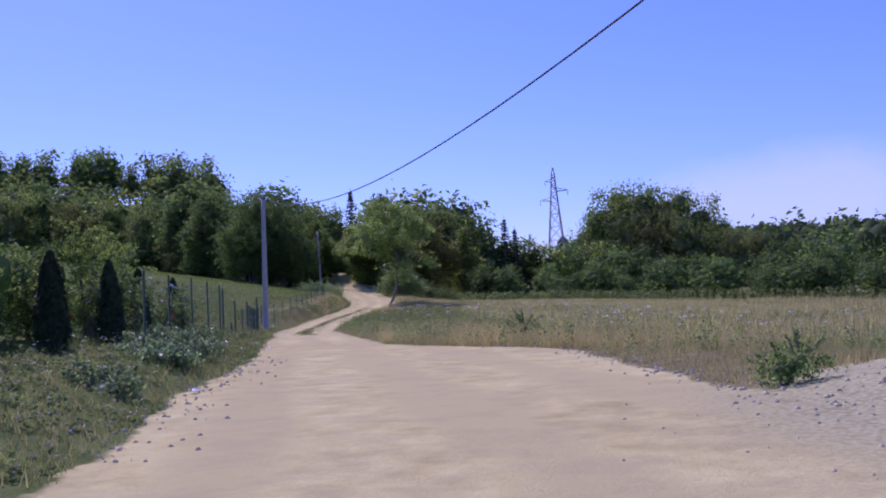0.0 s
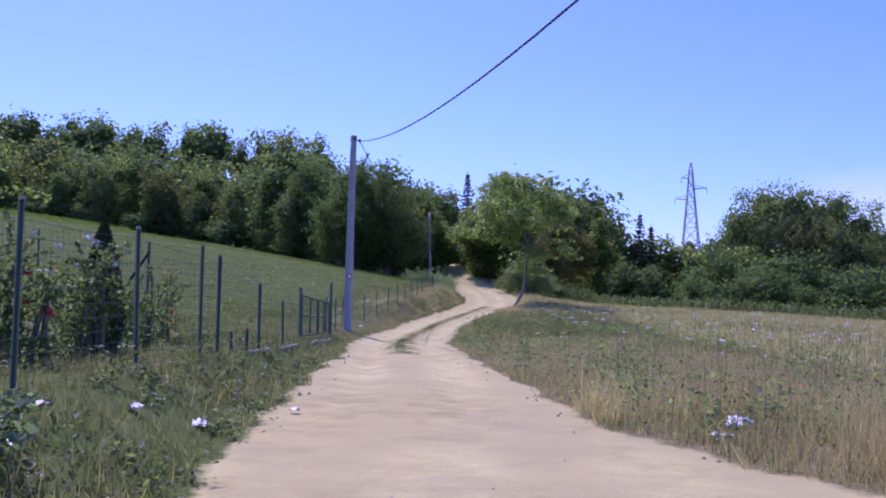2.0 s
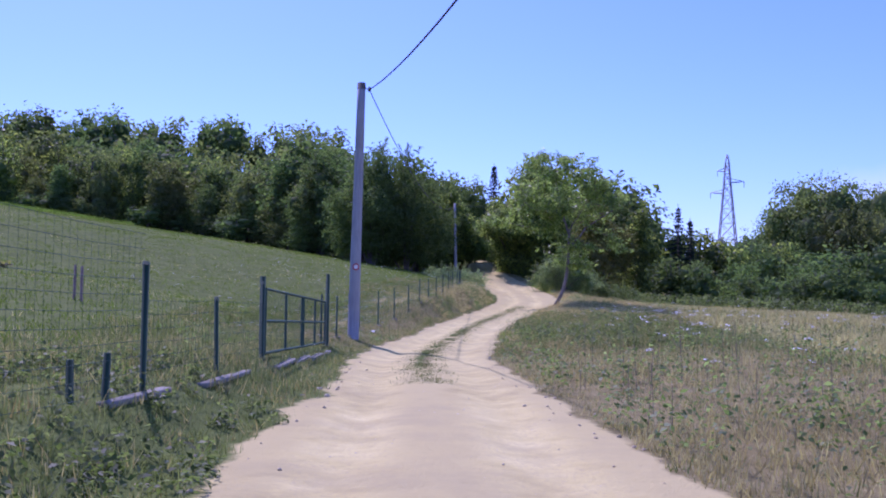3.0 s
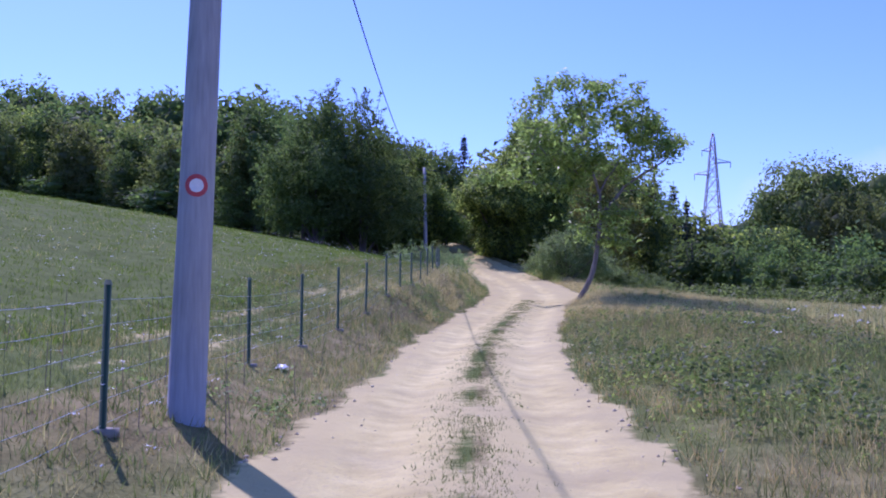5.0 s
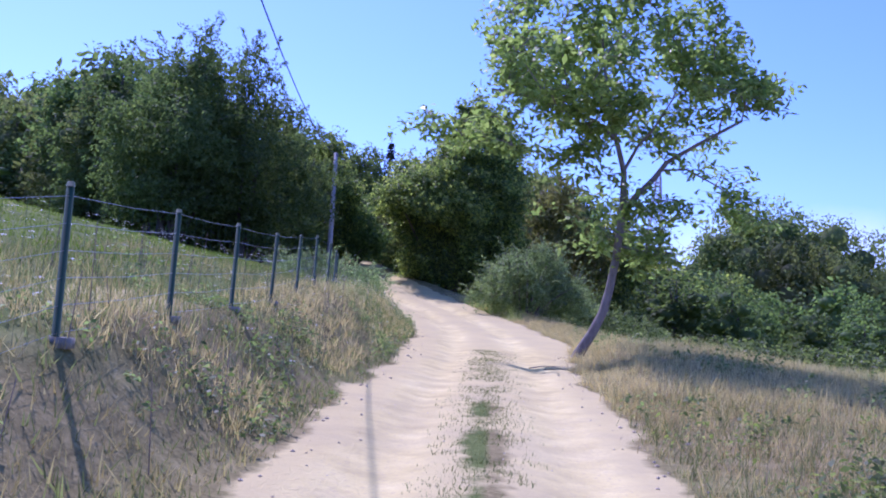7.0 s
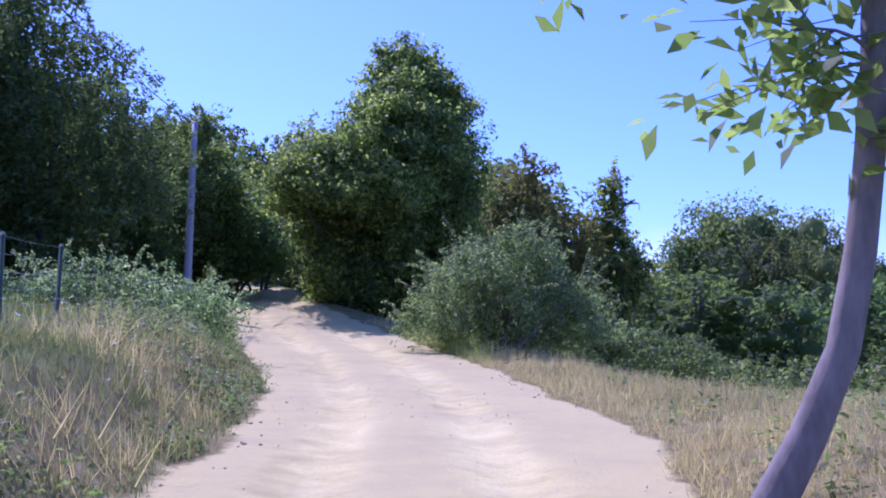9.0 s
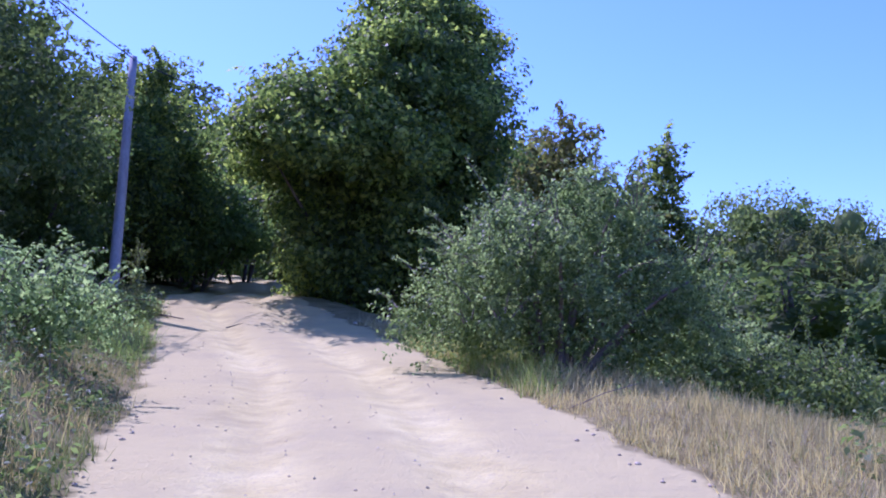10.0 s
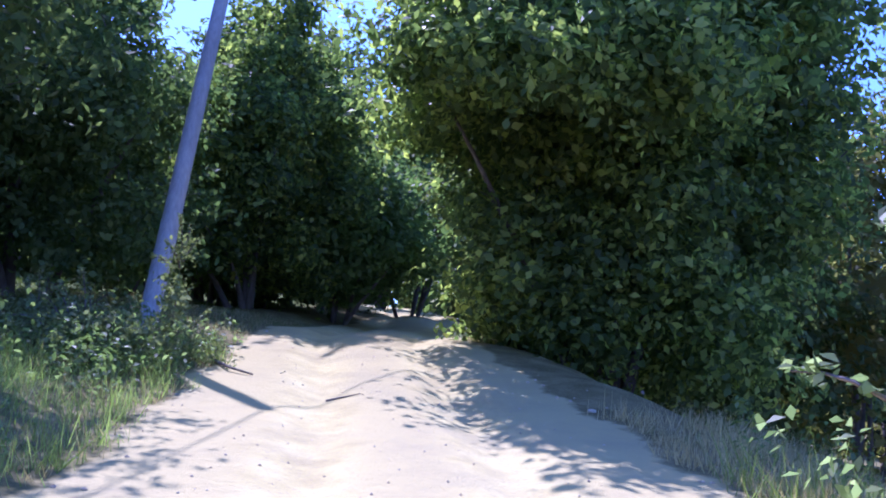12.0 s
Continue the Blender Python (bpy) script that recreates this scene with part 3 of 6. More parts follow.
place_tree(KINDS[4], -67, 150, 1.1, 40, "very tall dark tree standing out of the wood", sz=1.5)
# beyond the bend
wood_row([(-27, 134), (-17, 142), (-9, 142)], 3.8, 0, (9.5, 11.5), "trees behind the bend", 1.5)
wood_row([(-8, 136), (5, 146)], 3.6, 0, (13.5, 16), "trees behind the bend", 1.5)
wood_row([(-9, 168), (6, 170)], 3.6, 0, (18.5, 22), "trees behind the bend", 1.5, (0, 2, 3, 5), light=True)
wood_row([(-30, 164), (-12, 166), (-6, 166)], 4.6, 0, (13, 16), "trees behind the bend", 2.0, (0, 2, 3, 4), light=True)
wood_row([(6, 168), (16, 172), (26, 186), (34, 200)], 4.6, 0, (10, 12.5), "trees behind the field", 2.0, (0, 2, 5), light=True)
# copse
for x, y, h, k in ((40, 223, 27, 2), (47, 225, 26, 0), (54, 221, 25, 2), (44, 213, 20, 5), (61, 217, 17, 0), (68, 213, 13, 2), (76, 210, 11, 0), (37, 217, 16, 4), (52, 210, 17, 2), (85, 206, 10, 2), (60, 206, 14, 5), (36, 226, 21, 0)):
    place_tree(ROUND[k % 3], x, y, h / 10 * 0.85, rng.uniform(0, 360), "tall dark green tree in the copse across the field", "trees of the copse", sz=h / 10 * 1.02)
# bushes along the far side of the field
wood_row([(4.5, 113), (16, 106), (30, 93), (46, 70), (66, 40)], 3.4, 0.5, (2.6, 5.0), "bushes across the field", 0.9, (0, 2), 1.25, light=True)
wood_row([(6, 120), (18, 114), (36, 103), (56, 78)], 4.6, 5.0, (4.5, 7.5), "bushes across the field", 2.2, (0, 2), 1.1, light=True)
wood_row([(14, 140), (34, 132), (60, 110), (84, 80)], 6.5, 10.0, (6, 10), "bushes across the field", 3, (0, 2), 1.1, light=2)


def far_wood():
    """The wooded ridge on the horizon, a few metres to a crown."""
    r = np.random.default_rng(77)
    blobs = []
    for i in range(900):
        u_, y_ = r.uniform(60, 420), r.uniform(250, 420)
        x_ = u_ - 20
        blobs.append((x_, y_, gz(x_, y_) + r.uniform(3, 6), r.uniform(3, 5), r.uniform(3, 5), r.uniform(3.5, 6)))
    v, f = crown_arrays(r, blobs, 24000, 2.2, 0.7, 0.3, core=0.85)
    tagged(new("far_wood", mesh_from("far_wood", v, f, [M_WOOD])), "dark wooded ridge on the horizon beyond the copse", "woods", kind="stuff")


far_wood()


# ------------------------------------------------------------- roadside trees and bushes
def curve_pts(a, b, bend, n, r0, r1):
    a, b, bend = Vector(a), Vector(b), Vector(bend)
    out = []
    for i in range(n):
        t = i / (n - 1)
        p = a.lerp(b, t) + bend * (4 * t * (1 - t))
        out.append((p.x, p.y, p.z, r0 + (r1 - r0) * t))
    return out


def walnut():
    """The open-crowned tree that leans over the right of the track; each new branch springs from the nearest wood already there."""
    r = np.random.default_rng(5)
    x, y = -3.72, 79.9
    ob = thing("walnut_tree", x, y, gz(x, y) - 0.04, "tall leaning roadside tree with an open light green crown", "tree")
    trunk = [(-0.22, 0, -0.25), (-0.1, 0, 0.12), (0.17, 0, 0.6), (0.4, 0, 1.12), (0.53, 0, 1.73), (0.61, 0, 2.33), (0.67, 0, 2.94), (0.7, 0, 3.65), (0.68, 0, 4.46), (0.5, 0, 5.07), (0.32, 0, 5.6), (0.14, -0.05, 6.3)]
    t_r = [0.16, 0.13, 0.112, 0.102, 0.097, 0.094, 0.09, 0.086, 0.068, 0.06, 0.05, 0.037]
    right = [(0.7, 0, 3.5), (1.01, 0, 3.93), (1.39, 0.05, 4.36), (1.68, 0.1, 4.79), (2.36, 0.1, 5.26), (3.36, 0, 5.9)]
    drop = [(1.6, 0.1, 4.6), (2.19, 0.2, 4.68), (2.91, 0.3, 4.37), (3.43, 0.3, 4.05)]
    mid = [(0.67, 0, 4.5), (0.95, -0.1, 5.1), (1.24, -0.15, 5.45), (1.71, 0, 6.3)]
    left = [(0.44, 0, 5.22), (-0.09, -0.05, 5.64), (-0.91, -0.1, 5.82), (-1.74, -0.2, 6.1), (-2.6, -0.2, 6.2)]
    top = [(0.14, -0.05, 6.3), (0.0, -0.2, 7.2), (-0.2, -0.5, 8.1), (-0.5, -0.8, 9.0)]
    low = [(0.69, 0, 2.72), (1.08, -0.1, 2.64), (1.58, -0.15, 2.56)]
    part("trunk", mesh_from("walnut_trunk", *tube(trunk, t_r, 12), [M_WALNUT_BARK], smooth=True), ob, "bare slanting grey trunk")
    nodes = [Vector(p) for p in trunk[6:]]
    for l, r0 in ((right, 0.088), (drop, 0.03), (mid, 0.045), (left, 0.052), (top, 0.04), (low, 0.028)):
        part("limb", mesh_from("walnut_limb", *tube(l, [r0 * (1 - 0.6 * i / (len(l) - 1)) for i in range(len(l))], 8), [M_WALNUT_BARK], smooth=True), ob)
        for p, q in zip(l[:-1], l[1:]):
            nodes += [Vector(p).lerp(Vector(q), 0.5), Vector(q)]
    targets = []
    while len(targets) < 84:
        d = r.normal(size=3)
        d /= np.linalg.norm(d)
        q = np.array((0.15, -0.2, 6.6)) + d * np.array((3.75, 3.0, 2.75)) * r.uniform(0.5, 1.0)
        if q[2] < 4.9 and q[0] < 1.8 or q[2] < 4.0:
            continue
        if math.sin(q[0] * 1.9 + 0.7) * math.sin(q[2] * 2.1) * math.cos(q[1] * 1.3) > 0.35:
            continue
        targets.append(Vector(q))
    targets += [Vector(p) for p in ((3.5, 0.4, 3.75), (3.9, 0.1, 3.6), (3.2, 0.3, 4.1), (3.0, 0.2, 4.6), (2.1, 0.2, 3.5), (1.7, 0.1, 3.2), (1.9, -0.1, 3.9), (1.3, 0.2, 3.0),
                (1.5, -0.2, 2.7), (1.1, -0.3, 2.5), (1.9, -0.2, 2.6), (0.3, -0.3, 4.2), (0.2, 0.2, 3.6), (0.1, -0.1, 3.1), (0.9, 0.3, 3.4), (1.2, -0.3, 3.6), (0.35, 0.3, 2.8), (-0.6, -0.2, 4.75), (-1.1, 0.1, 4.6), (-2.0, -0.3, 4.85),
                (-3.8, -0.2, 5.2), (-3.2, 0.2, 5.1), (-2.6, -0.4, 4.9), (-4.1, 0.1, 5.6))]
    # the wide dome of the crown
    for i in range(34):
        a = -2.7 + 6.4 * ((i * 0.618) % 1)
        targets.append(Vector((a, r.uniform(-1.6, 1.6), 9.35 - 0.13 * (a + 0.4) ** 2 - 1.5 * r.random() ** 1.5)))
    targets.sort(key=lambda p: (p - Vector((0.7, 0, 4.3))).length)
    twigs, spots = [], []
    for t in targets:
        src = min(nodes, key=lambda n_: (n_ - t).length + 0.25 * max(0, n_.z - t.z))
        L = (t - src).length
        c = curve_pts(src, t, (r.uniform(-.12, .12) * L, r.uniform(-.12, .12) * L, 0.1 * L), 6, 0.012 + 0.008 * L, 0.007)
        twigs.append(tube([p[:3] for p in c], [p[3] for p in c], 5, False))
        nodes += [Vector(c[3][:3]), t]
        for i in (2, 3, 4, 5):
            for _ in range(2):
                p = Vector(c[i][:3])
                e = p + Vector((r.normal(), r.normal(), r.normal() * 0.5 - 0.1)) * 0.42
                twigs.append(tube([tuple(p), tuple(p.lerp(e, 0.5) + Vector((0, 0, 0.04))), tuple(e)], [0.007, 0.005, 0.003], 3, False))
                spots += [tuple(e), tuple(p.lerp(e, 0.6))]
        spots.append(tuple(t))
    part("twig", mesh_from("walnut_twigs", *joined(twigs), [M_WALNUT_BARK], smooth=True), ob)["kind"] = "stuff"
    spots = np.array(spots)
    n = 15500
    k = r.integers(0, len(spots), n)
    d = r.normal(size=(n, 3))
    d /= np.linalg.norm(d, axis=1, keepdims=True)
    p = spots[k] + d * (0.3 * r.random(n) ** 0.6)[:, None] * np.array((1, 1, 0.8)) - np.array((0, 0, 0.06))
    nrm = d * 0.5 + r.normal(size=(n, 3)) * 0.5 + np.array((0, 0, 0.7))
    part("crown", mesh_from("walnut_crown", *leaves_at(r, p, nrm, 0.2, 0.46), [M_WALNUT]), ob)


walnut()


def leafy(name, x, y, blobs, n, leaf, mat, label, category, stems=6, seed=1, aspect=0.55, shoots=0, shoot_len=1.2, core=0.44, lump=0.3, bark=M_BARK, group=""):
    """A shrub or dense tree of lumps, given in metres from its foot, with stems and free shoots."""
    r = np.random.default_rng(seed)
    ob = thing(name, x, y, gz(x, y) - 0.05, label, category, group)
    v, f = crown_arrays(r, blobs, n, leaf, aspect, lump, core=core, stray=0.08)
    pv, pieces = [(v, f)], []
    if n > 25000 or (not core and n > 3000):
        small = [(b[0] * 0.9, b[1] * 0.9, b[2], b[3] * 0.7, b[4] * 0.7, b[5] * 0.72) for b in blobs]
        pv.append(crown_arrays(r, small, n // 2, leaf * 1.2, aspect, lump, core=0))
    for i in range(shoots):
        b = blobs[int(r.integers(0, len(blobs)))]
        a = r.uniform(0, 6.28)
        el = r.uniform(0.2, 1.4)
        d = Vector((math.cos(a) * math.cos(el), math.sin(a) * math.cos(el), math.sin(el)))
        s = Vector(b[:3]) + Vector((d.x * b[3], d.y * b[4], d.z * b[5])) * 0.8
        L = shoot_len * r.uniform(0.5, 1.2)
        e = s + d * L + Vector((0, 0, -0.15 * L * math.cos(el)))
        c = curve_pts(s, e, (0, 0, 0.12 * L), 6, 0.012, 0.004)
        pieces.append(tube([p[:3] for p in c], [p[3] for p in c], 4))
        m = int(12 * L / max(leaf, 0.06) * 0.36) + 8
        t = r.random(m) ** 0.8
        pp = np.array([tuple(s.lerp(e, q) + Vector((0, 0, 0.48 * L * q * (1 - q)))) for q in t]) + r.normal(size=(m, 3)) * leaf * 0.35
        pv.append(leaves_at(r, pp, r.normal(size=(m, 3)) + np.array((0, 0, 0.7)), leaf * 0.95, aspect))
    cv, cf = joined(pv)
    part("crown", mesh_from(name + "_crown", cv, cf, [mat]), ob)
    top = max(b[2] for b in blobs)
    for i in range(stems):
        b = blobs[int(r.integers(0, len(blobs)))]
        c = curve_pts((b[0] * 0.12 + r.uniform(-.15, .15), b[1] * 0.12 + r.uniform(-.15, .15), -0.2), (b[0], b[1], b[2]), (0, 0, 0.2), 5, 0.03 + 0.008 * top, 0.015)
        part("stem", mesh_from(name + "_stem", *tube([p[:3] for p in c], [p[3] for p in c], 6), [bark], smooth=True), ob)
    if pieces:
        part("shoot", mesh_from(name + "_shoots", *joined(pieces), [bark], smooth=True), ob)["kind"] = "stuff"
    return ob


def roadside_lobes():
    """Many small lobes hung on a tall uneven envelope, with free tops, a lower shoulder and limbs over the track."""
    r = np.random.default_rng(404)
    zs, rs = (0.5, 2.5, 4.5, 6.2, 7.3, 8.7, 9.8, 10.8), (2.9, 3.5, 4.0, 4.0, 3.0, 2.5, 1.7, 0.7)
    cs = (0.2, 0.2, 0.2, 0.25, 0.95, 1.35, 1.2, 1.1)
    lobes = [(0.2, 0, 3.4, 2.3, 2.2, 3.0), (0.7, 0.2, 6.4, 1.7, 1.6, 1.9)]
    for i in range(54):
        z = 0.7 + 9.9 * ((i + 0.5) / 54) ** 1.1
        R, cx = float(np.interp(z, zs, rs)), float(np.interp(z, zs, cs))
        a = i * 2.399 + r.uniform(-0.5, 0.5)
        k = R * r.uniform(0.2, 0.32) + 0.25
        q = (R - k * 0.8) * r.uniform(0.78, 1.0)
        lobes.append((cx + q * math.cos(a), 0.9 * q * math.sin(a), z, k * 1.05, k, k * r.uniform(0.6, 0.9)))
    lobes = [b for b in lobes if not (b[2] < 1.8 and b[0] < -1.9)]
    # the shoulder and the free tops
    lobes += [(-3.4, 0, 7.0, 0.4, 0.4, 0.6), (-2.9, -0.3, 7.4, 0.3, 0.3, 0.55), (0.1, 0, 10.4, 0.4, 0.4, 0.7), (1.0, 0.2, 10.9, 0.4, 0.4, 0.6), (2.0, 0, 10.3, 0.4, 0.4, 0.6), (3.5, 0, 8.5, 0.4, 0.4, 0.5)]
    # limbs out over the track and towards the field, placed to shade the ground
    return lobes + [(-1.95, -4.4, 5.4, 1.1, 1.15, 0.9), (-1.1, -4.6, 5.1, 1.2, 1.2, 0.9), (0.1, -4.6, 4.8, 1.2, 1.2, 0.9), (1.1, -4.4, 4.6, 1.2, 1.2, 0.9),
                    (-3.3, -1.3, 4.7, 0.9, 1.0, 0.7), (-2.9, -2.7, 4.8, 0.9, 1.0, 0.7), (-3.9, -0.2, 4.9, 0.8, 0.9, 0.7), (-2.3, -4.0, 4.7, 0.9, 0.9, 0.7), (-1.6, -5.0, 4.5, 0.9, 0.9, 0.65), (-0.9, -5.7, 4.2, 0.8, 0.8, 0.6), (-3.4, 1.2, 5.4, 0.8, 1.0, 0.7), (-3.0, -3.2, 5.2, 1.1, 1.2, 0.6), (-2.4, -1.8, 5.8, 1.2, 1.2, 0.7), (-2.0, -3.2, 5.9, 1.1, 1.1, 0.6), (-1.0, -3.4, 5.8, 1.1, 1.1, 0.6),
                    (0.8, -3.2, 7.6, 1.1, 1.0, 0.5), (2.1, -2.8, 7.2, 1.1, 1.0, 0.5), (-0.3, -3.9, 6.4, 1.0, 0.9, 0.45), (1.2, -4.0, 6.2, 1.0, 0.9, 0.45), (2.6, -3.4, 5.8, 0.9, 0.9, 0.45), (0.9, -2.2, 8.7, 0.9, 0.9, 0.5)]


def crown_lobes(seed, R, H, n=34, low=0.12):
    """Many uneven lobes round an axis, widest below the middle, with two or three free tops."""
    r = np.random.default_rng(seed)
    lobes = [(0, 0, H * 0.36, R * 0.55, R * 0.55, H * 0.26), (0, 0, H * 0.62, R * 0.4, R * 0.4, H * 0.18)]
    for i in range(n):
        t = ((i + 0.5) / n) ** 1.1
        z = H * (low + (0.9 - low) * t)
        local = R * float(np.interp(t, (0, 0.2, 0.45, 0.7, 0.9, 1), (0.72, 0.95, 1.0, 0.78, 0.5, 0.28)))
        a = i * 2.399 + r.uniform(-0.6, 0.6)
        q = local * r.uniform(0.5, 1.02)
        k = local * r.uniform(0.2, 0.4) + 0.22
        lobes.append((q * math.cos(a), q * math.sin(a), z + r.uniform(-0.3, 0.3), k, k * r.uniform(0.8, 1.2), k * r.uniform(0.55, 0.95)))
    for i in range(3):
        a = r.uniform(0, 6.28)
        lobes.append((R * 0.32 * math.cos(a), R * 0.32 * math.sin(a), H * r.uniform(0.88, 0.98), R * 0.15, R * 0.15, R * r.uniform(0.2, 0.34)))
    return lobes


# the dense tree at the bend
leafy("roadside_tree", -7.95, 110.3, roadside_lobes(),
      92000, 0.16, M_BIG, "dense dark green roadside tree overhanging the dirt track", "tree", 9, 21, 0.62, 90, 0.5, 0.0, 0.34)
# smaller trees behind it, towards the field
leafy("rusty_tree", -1.9, 118.0, [(0, 0, 4.2, 3.0, 2.8, 3.4), (1.6, 0.2, 5.6, 2.0, 2.0, 2.0), (-0.6, 0, 7.6, 1.6, 1.6, 1.9), (0.6, 0, 8.8, 0.9, 0.9, 1.3), (2.6, 0, 5.4, 1.5, 1.5, 1.7)], 10000, 0.23, M_RUST, "tall tree with rusty brown-green leaves behind the bramble", "tree", 6, 22, 0.6, 46, 1.0)
leafy("slim_tree", 2.7, 119.6, [(0, 0, 2.6, 2.0, 2.0, 2.3), (0.1, 0, 4.9, 1.6, 1.6, 1.9), (-0.1, 0.1, 6.8, 1.0, 1.0, 1.6), (1.1, 0, 4.6, 1.0, 1.0, 1.2), (-0.9, 0.1, 6.0, 0.8, 0.8, 0.9), (0.2, 0, 8.6, 0.45, 0.45, 0.95)], 9500, 0.22, M_BIG, "slim dark green tree at the edge of the field", "tree", 4, 23, 0.6, 50, 1.1)
# the bramble thicket beside the track
def thicket_lobes(seed, base, n):
    """Rough lumps of growth set over a few large ones, so that the outline is ragged."""
    r = np.random.default_rng(seed)
    lobes = [(x, y, z, a * 0.86, b * 0.86, c * 0.86) for x, y, z, a, b, c in base]
    for i in range(n):
        x, y, z, a, b, c = base[i % len(base)]
        t, el = r.uniform(0, 6.28), r.uniform(-0.2, 1.4)
        k = r.uniform(0.16, 0.36)
        lobes.append((x + a * math.cos(t) * math.cos(el), y + b * math.sin(t) * math.cos(el), max(z + c * math.sin(el), 0.15), k, k, k * r.uniform(0.8, 1.7)))
    return lobes


bramble = leafy("bramble_bush", -4.35, 96.4, thicket_lobes(240, [(0, 0, 0.9, 1.5, 1.5, 1.2), (1.2, 0.2, 0.9, 1.3, 1.3, 1.0), (-0.5, -0.3, 1.6, 0.9, 1.0, 0.7), (0.5, 0.2, 2.05, 0.9, 1.0, 0.75), (-1.4, 0.4, 0.75, 0.85, 1.1, 0.85), (2.1, 0.8, 0.5, 1.0, 1.1, 0.65), (0.9, 0.6, 1.95, 0.7, 0.8, 0.6), (-0.2, 1.2, 1.5, 1.1, 1.2, 1.0)], 56),
                34000, 0.062, M_BUSH, "grey-green bramble thicket with long arching shoots", "bush", 12, 24, 0.6, 220, 0.58, 0.0, 0.5, M_TWIG)


def canes(ob, arcs, leaf, mat, seed):
    """Long arching canes with leaves set along them, part of a bush."""
    r = np.random.default_rng(seed)
    for s, e, lift in arcs:
        s, e = Vector(s), Vector(e)
        c = curve_pts(s, e, (0, 0, lift), 8, 0.011, 0.004)
        cane = part("cane", mesh_from("cane", *tube([p[:3] for p in c], [p[3] for p in c], 5), [M_TWIG], smooth=True), ob)
        m = int((e - s).length * 42)
        t = r.random(m) ** 0.8
        P = np.array([tuple(s.lerp(e, q) + Vector((0, 0, 4 * lift * q * (1 - q)))) for q in t]) + r.normal(size=(m, 3)) * 0.045
        part("leaf", mesh_from("cane_leaves", *leaves_at(r, P, r.normal(size=(m, 3)) * 0.6 + np.array((0, 0, 0.8)), leaf, 0.6), [mat]), cane)["kind"] = "stuff"


canes(bramble, [((-1.2, 0, 1.1), (-2.1, 0.5, 1.6), 0.2), ((-1.0, 0.4, 1.3), (-1.9, 1.0, 1.35), 0.35), ((-0.6, -0.2, 1.9), (-1.3, 0.2, 3.3), 0.1),
                ((-1.4, -0.3, 0.9), (-1.9, 0.9, 0.9), 0.3)], 0.055, M_BUSH, 77)
leafy("bramble_bush", -0.6, 99.6, [(0, 0, 0.7, 1.6, 1.6, 0.95), (1.6, 0.5, 0.5, 1.4, 1.5, 0.7), (-1.2, 0.6, 1.2, 1.2, 1.2, 1.1)],
      11000, 0.085, M_WEED, "dark green thicket beside the bramble", "bush", 8, 25, 0.6, 60, 0.8, 0.0)
leafy("bank_bush", -10.9, 92.6, [(0, 0, 0.4, 1.1, 1.2, 0.65), (-1.3, 0.4, 0.55, 1.3, 1.3, 0.75), (0.6, 0.6, 0.3, 0.7, 0.8, 0.45), (-2.4, 0.2, 0.6, 1.2, 1.2, 0.75)],
      15000, 0.06, M_BUSH, "low leafy bramble on the bank beside the track", "bush", 7, 26, 0.6, 75, 0.6, 0.0)
leafy("bank_bush", -13.35, 102.9, [(0, 0, 0.25, 0.6, 0.8, 0.35), (-0.9, 0.4, 0.3, 0.8, 0.8, 0.38), (0.3, 1.2, 0.25, 0.6, 0.8, 0.32), (0.5, 0.9, 0.9, 0.14, 0.14, 0.65)],
      4800, 0.06, M_GRASS, "leafy green weeds at the foot of the leaning pole", "bush", 5, 36, 0.6, 30, 0.4, 0.0)
leafy("wood_tree", -16.1, 113.6, crown_lobes(501, 2.3, 7.5), 24000, 0.15, M_BIG, "broad-leaved tree beside the leaning pole", "tree", 6, 27, 0.6, 70, 0.9, 0.0)
# three trees added beyond the bend to throw shade on the track
leafy("wood_tree", -14.9, 116.3, crown_lobes(511, 2.3, 4.5, 30, 0.3), 12000, 0.19, M_WOOD, "young broad-leaved tree added to shade the track beyond the bend", "tree", 5, 127, 0.6, 40, 0.7, 0.0)
leafy("wood_tree", -16.6, 121.6, crown_lobes(512, 2.9, 6.0, 30, 0.3), 12000, 0.21, M_WOOD, "broad-leaved tree added to close a shading crown over the track", "tree", 5, 128, 0.6, 40, 0.7, 0.0)
leafy("wood_tree", -15.6, 127.5, crown_lobes(513, 3.4, 8.0, 30, 0.3), 12000, 0.24, M_WOOD, "broad-leaved tree added to close a shading crown over the track", "tree", 5, 129, 0.6, 40, 0.7, 0.0)
leafy("wood_tree", -17.7, 107.6, crown_lobes(502, 2.6, 7.1), 25000, 0.14, M_WOOD, "tall dark tree at the corner of the wood", "tree", 6, 28, 0.6, 70, 0.9, 0.0)
leafy("wood_tree", -17.7, 101.8, crown_lobes(503, 3.5, 9.5), 27000, 0.15, M_WOOD, "tall dark tree with a loose feathery top", "tree", 6, 29, 0.5, 130, 1.1, 0.0)
leafy("wood_tree", -20.4, 100.2, crown_lobes(504, 3.4, 9.7), 18000, 0.18, M_WOOD, "dense dark tree at the meadow corner", "tree", 6, 39, 0.5, 90, 1.1, 0.0)
# placed up-sun of the track so that its shadow reaches it
leafy("wood_tree", -18.4, 116.6, crown_lobes(505, 2.7, 8.0), 20000, 0.18, M_WOOD, "tall dark tree set back from the track to shade it", "tree", 6, 33, 0.55, 70, 0.9, 0.0)
leafy("wood_tree", -10.5, 120, [(0, 0, 2.6, 2.3, 2.2, 2.4), (0.6, 0, 4.6, 1.9, 1.9, 1.6), (-1.0, 0.3, 4.2, 1.6, 1.6, 1.5)], 9000, 0.24, M_OLIVE, "olive green tree behind the bend of the track", "tree", 5, 30, 0.6, 30, 0.9)
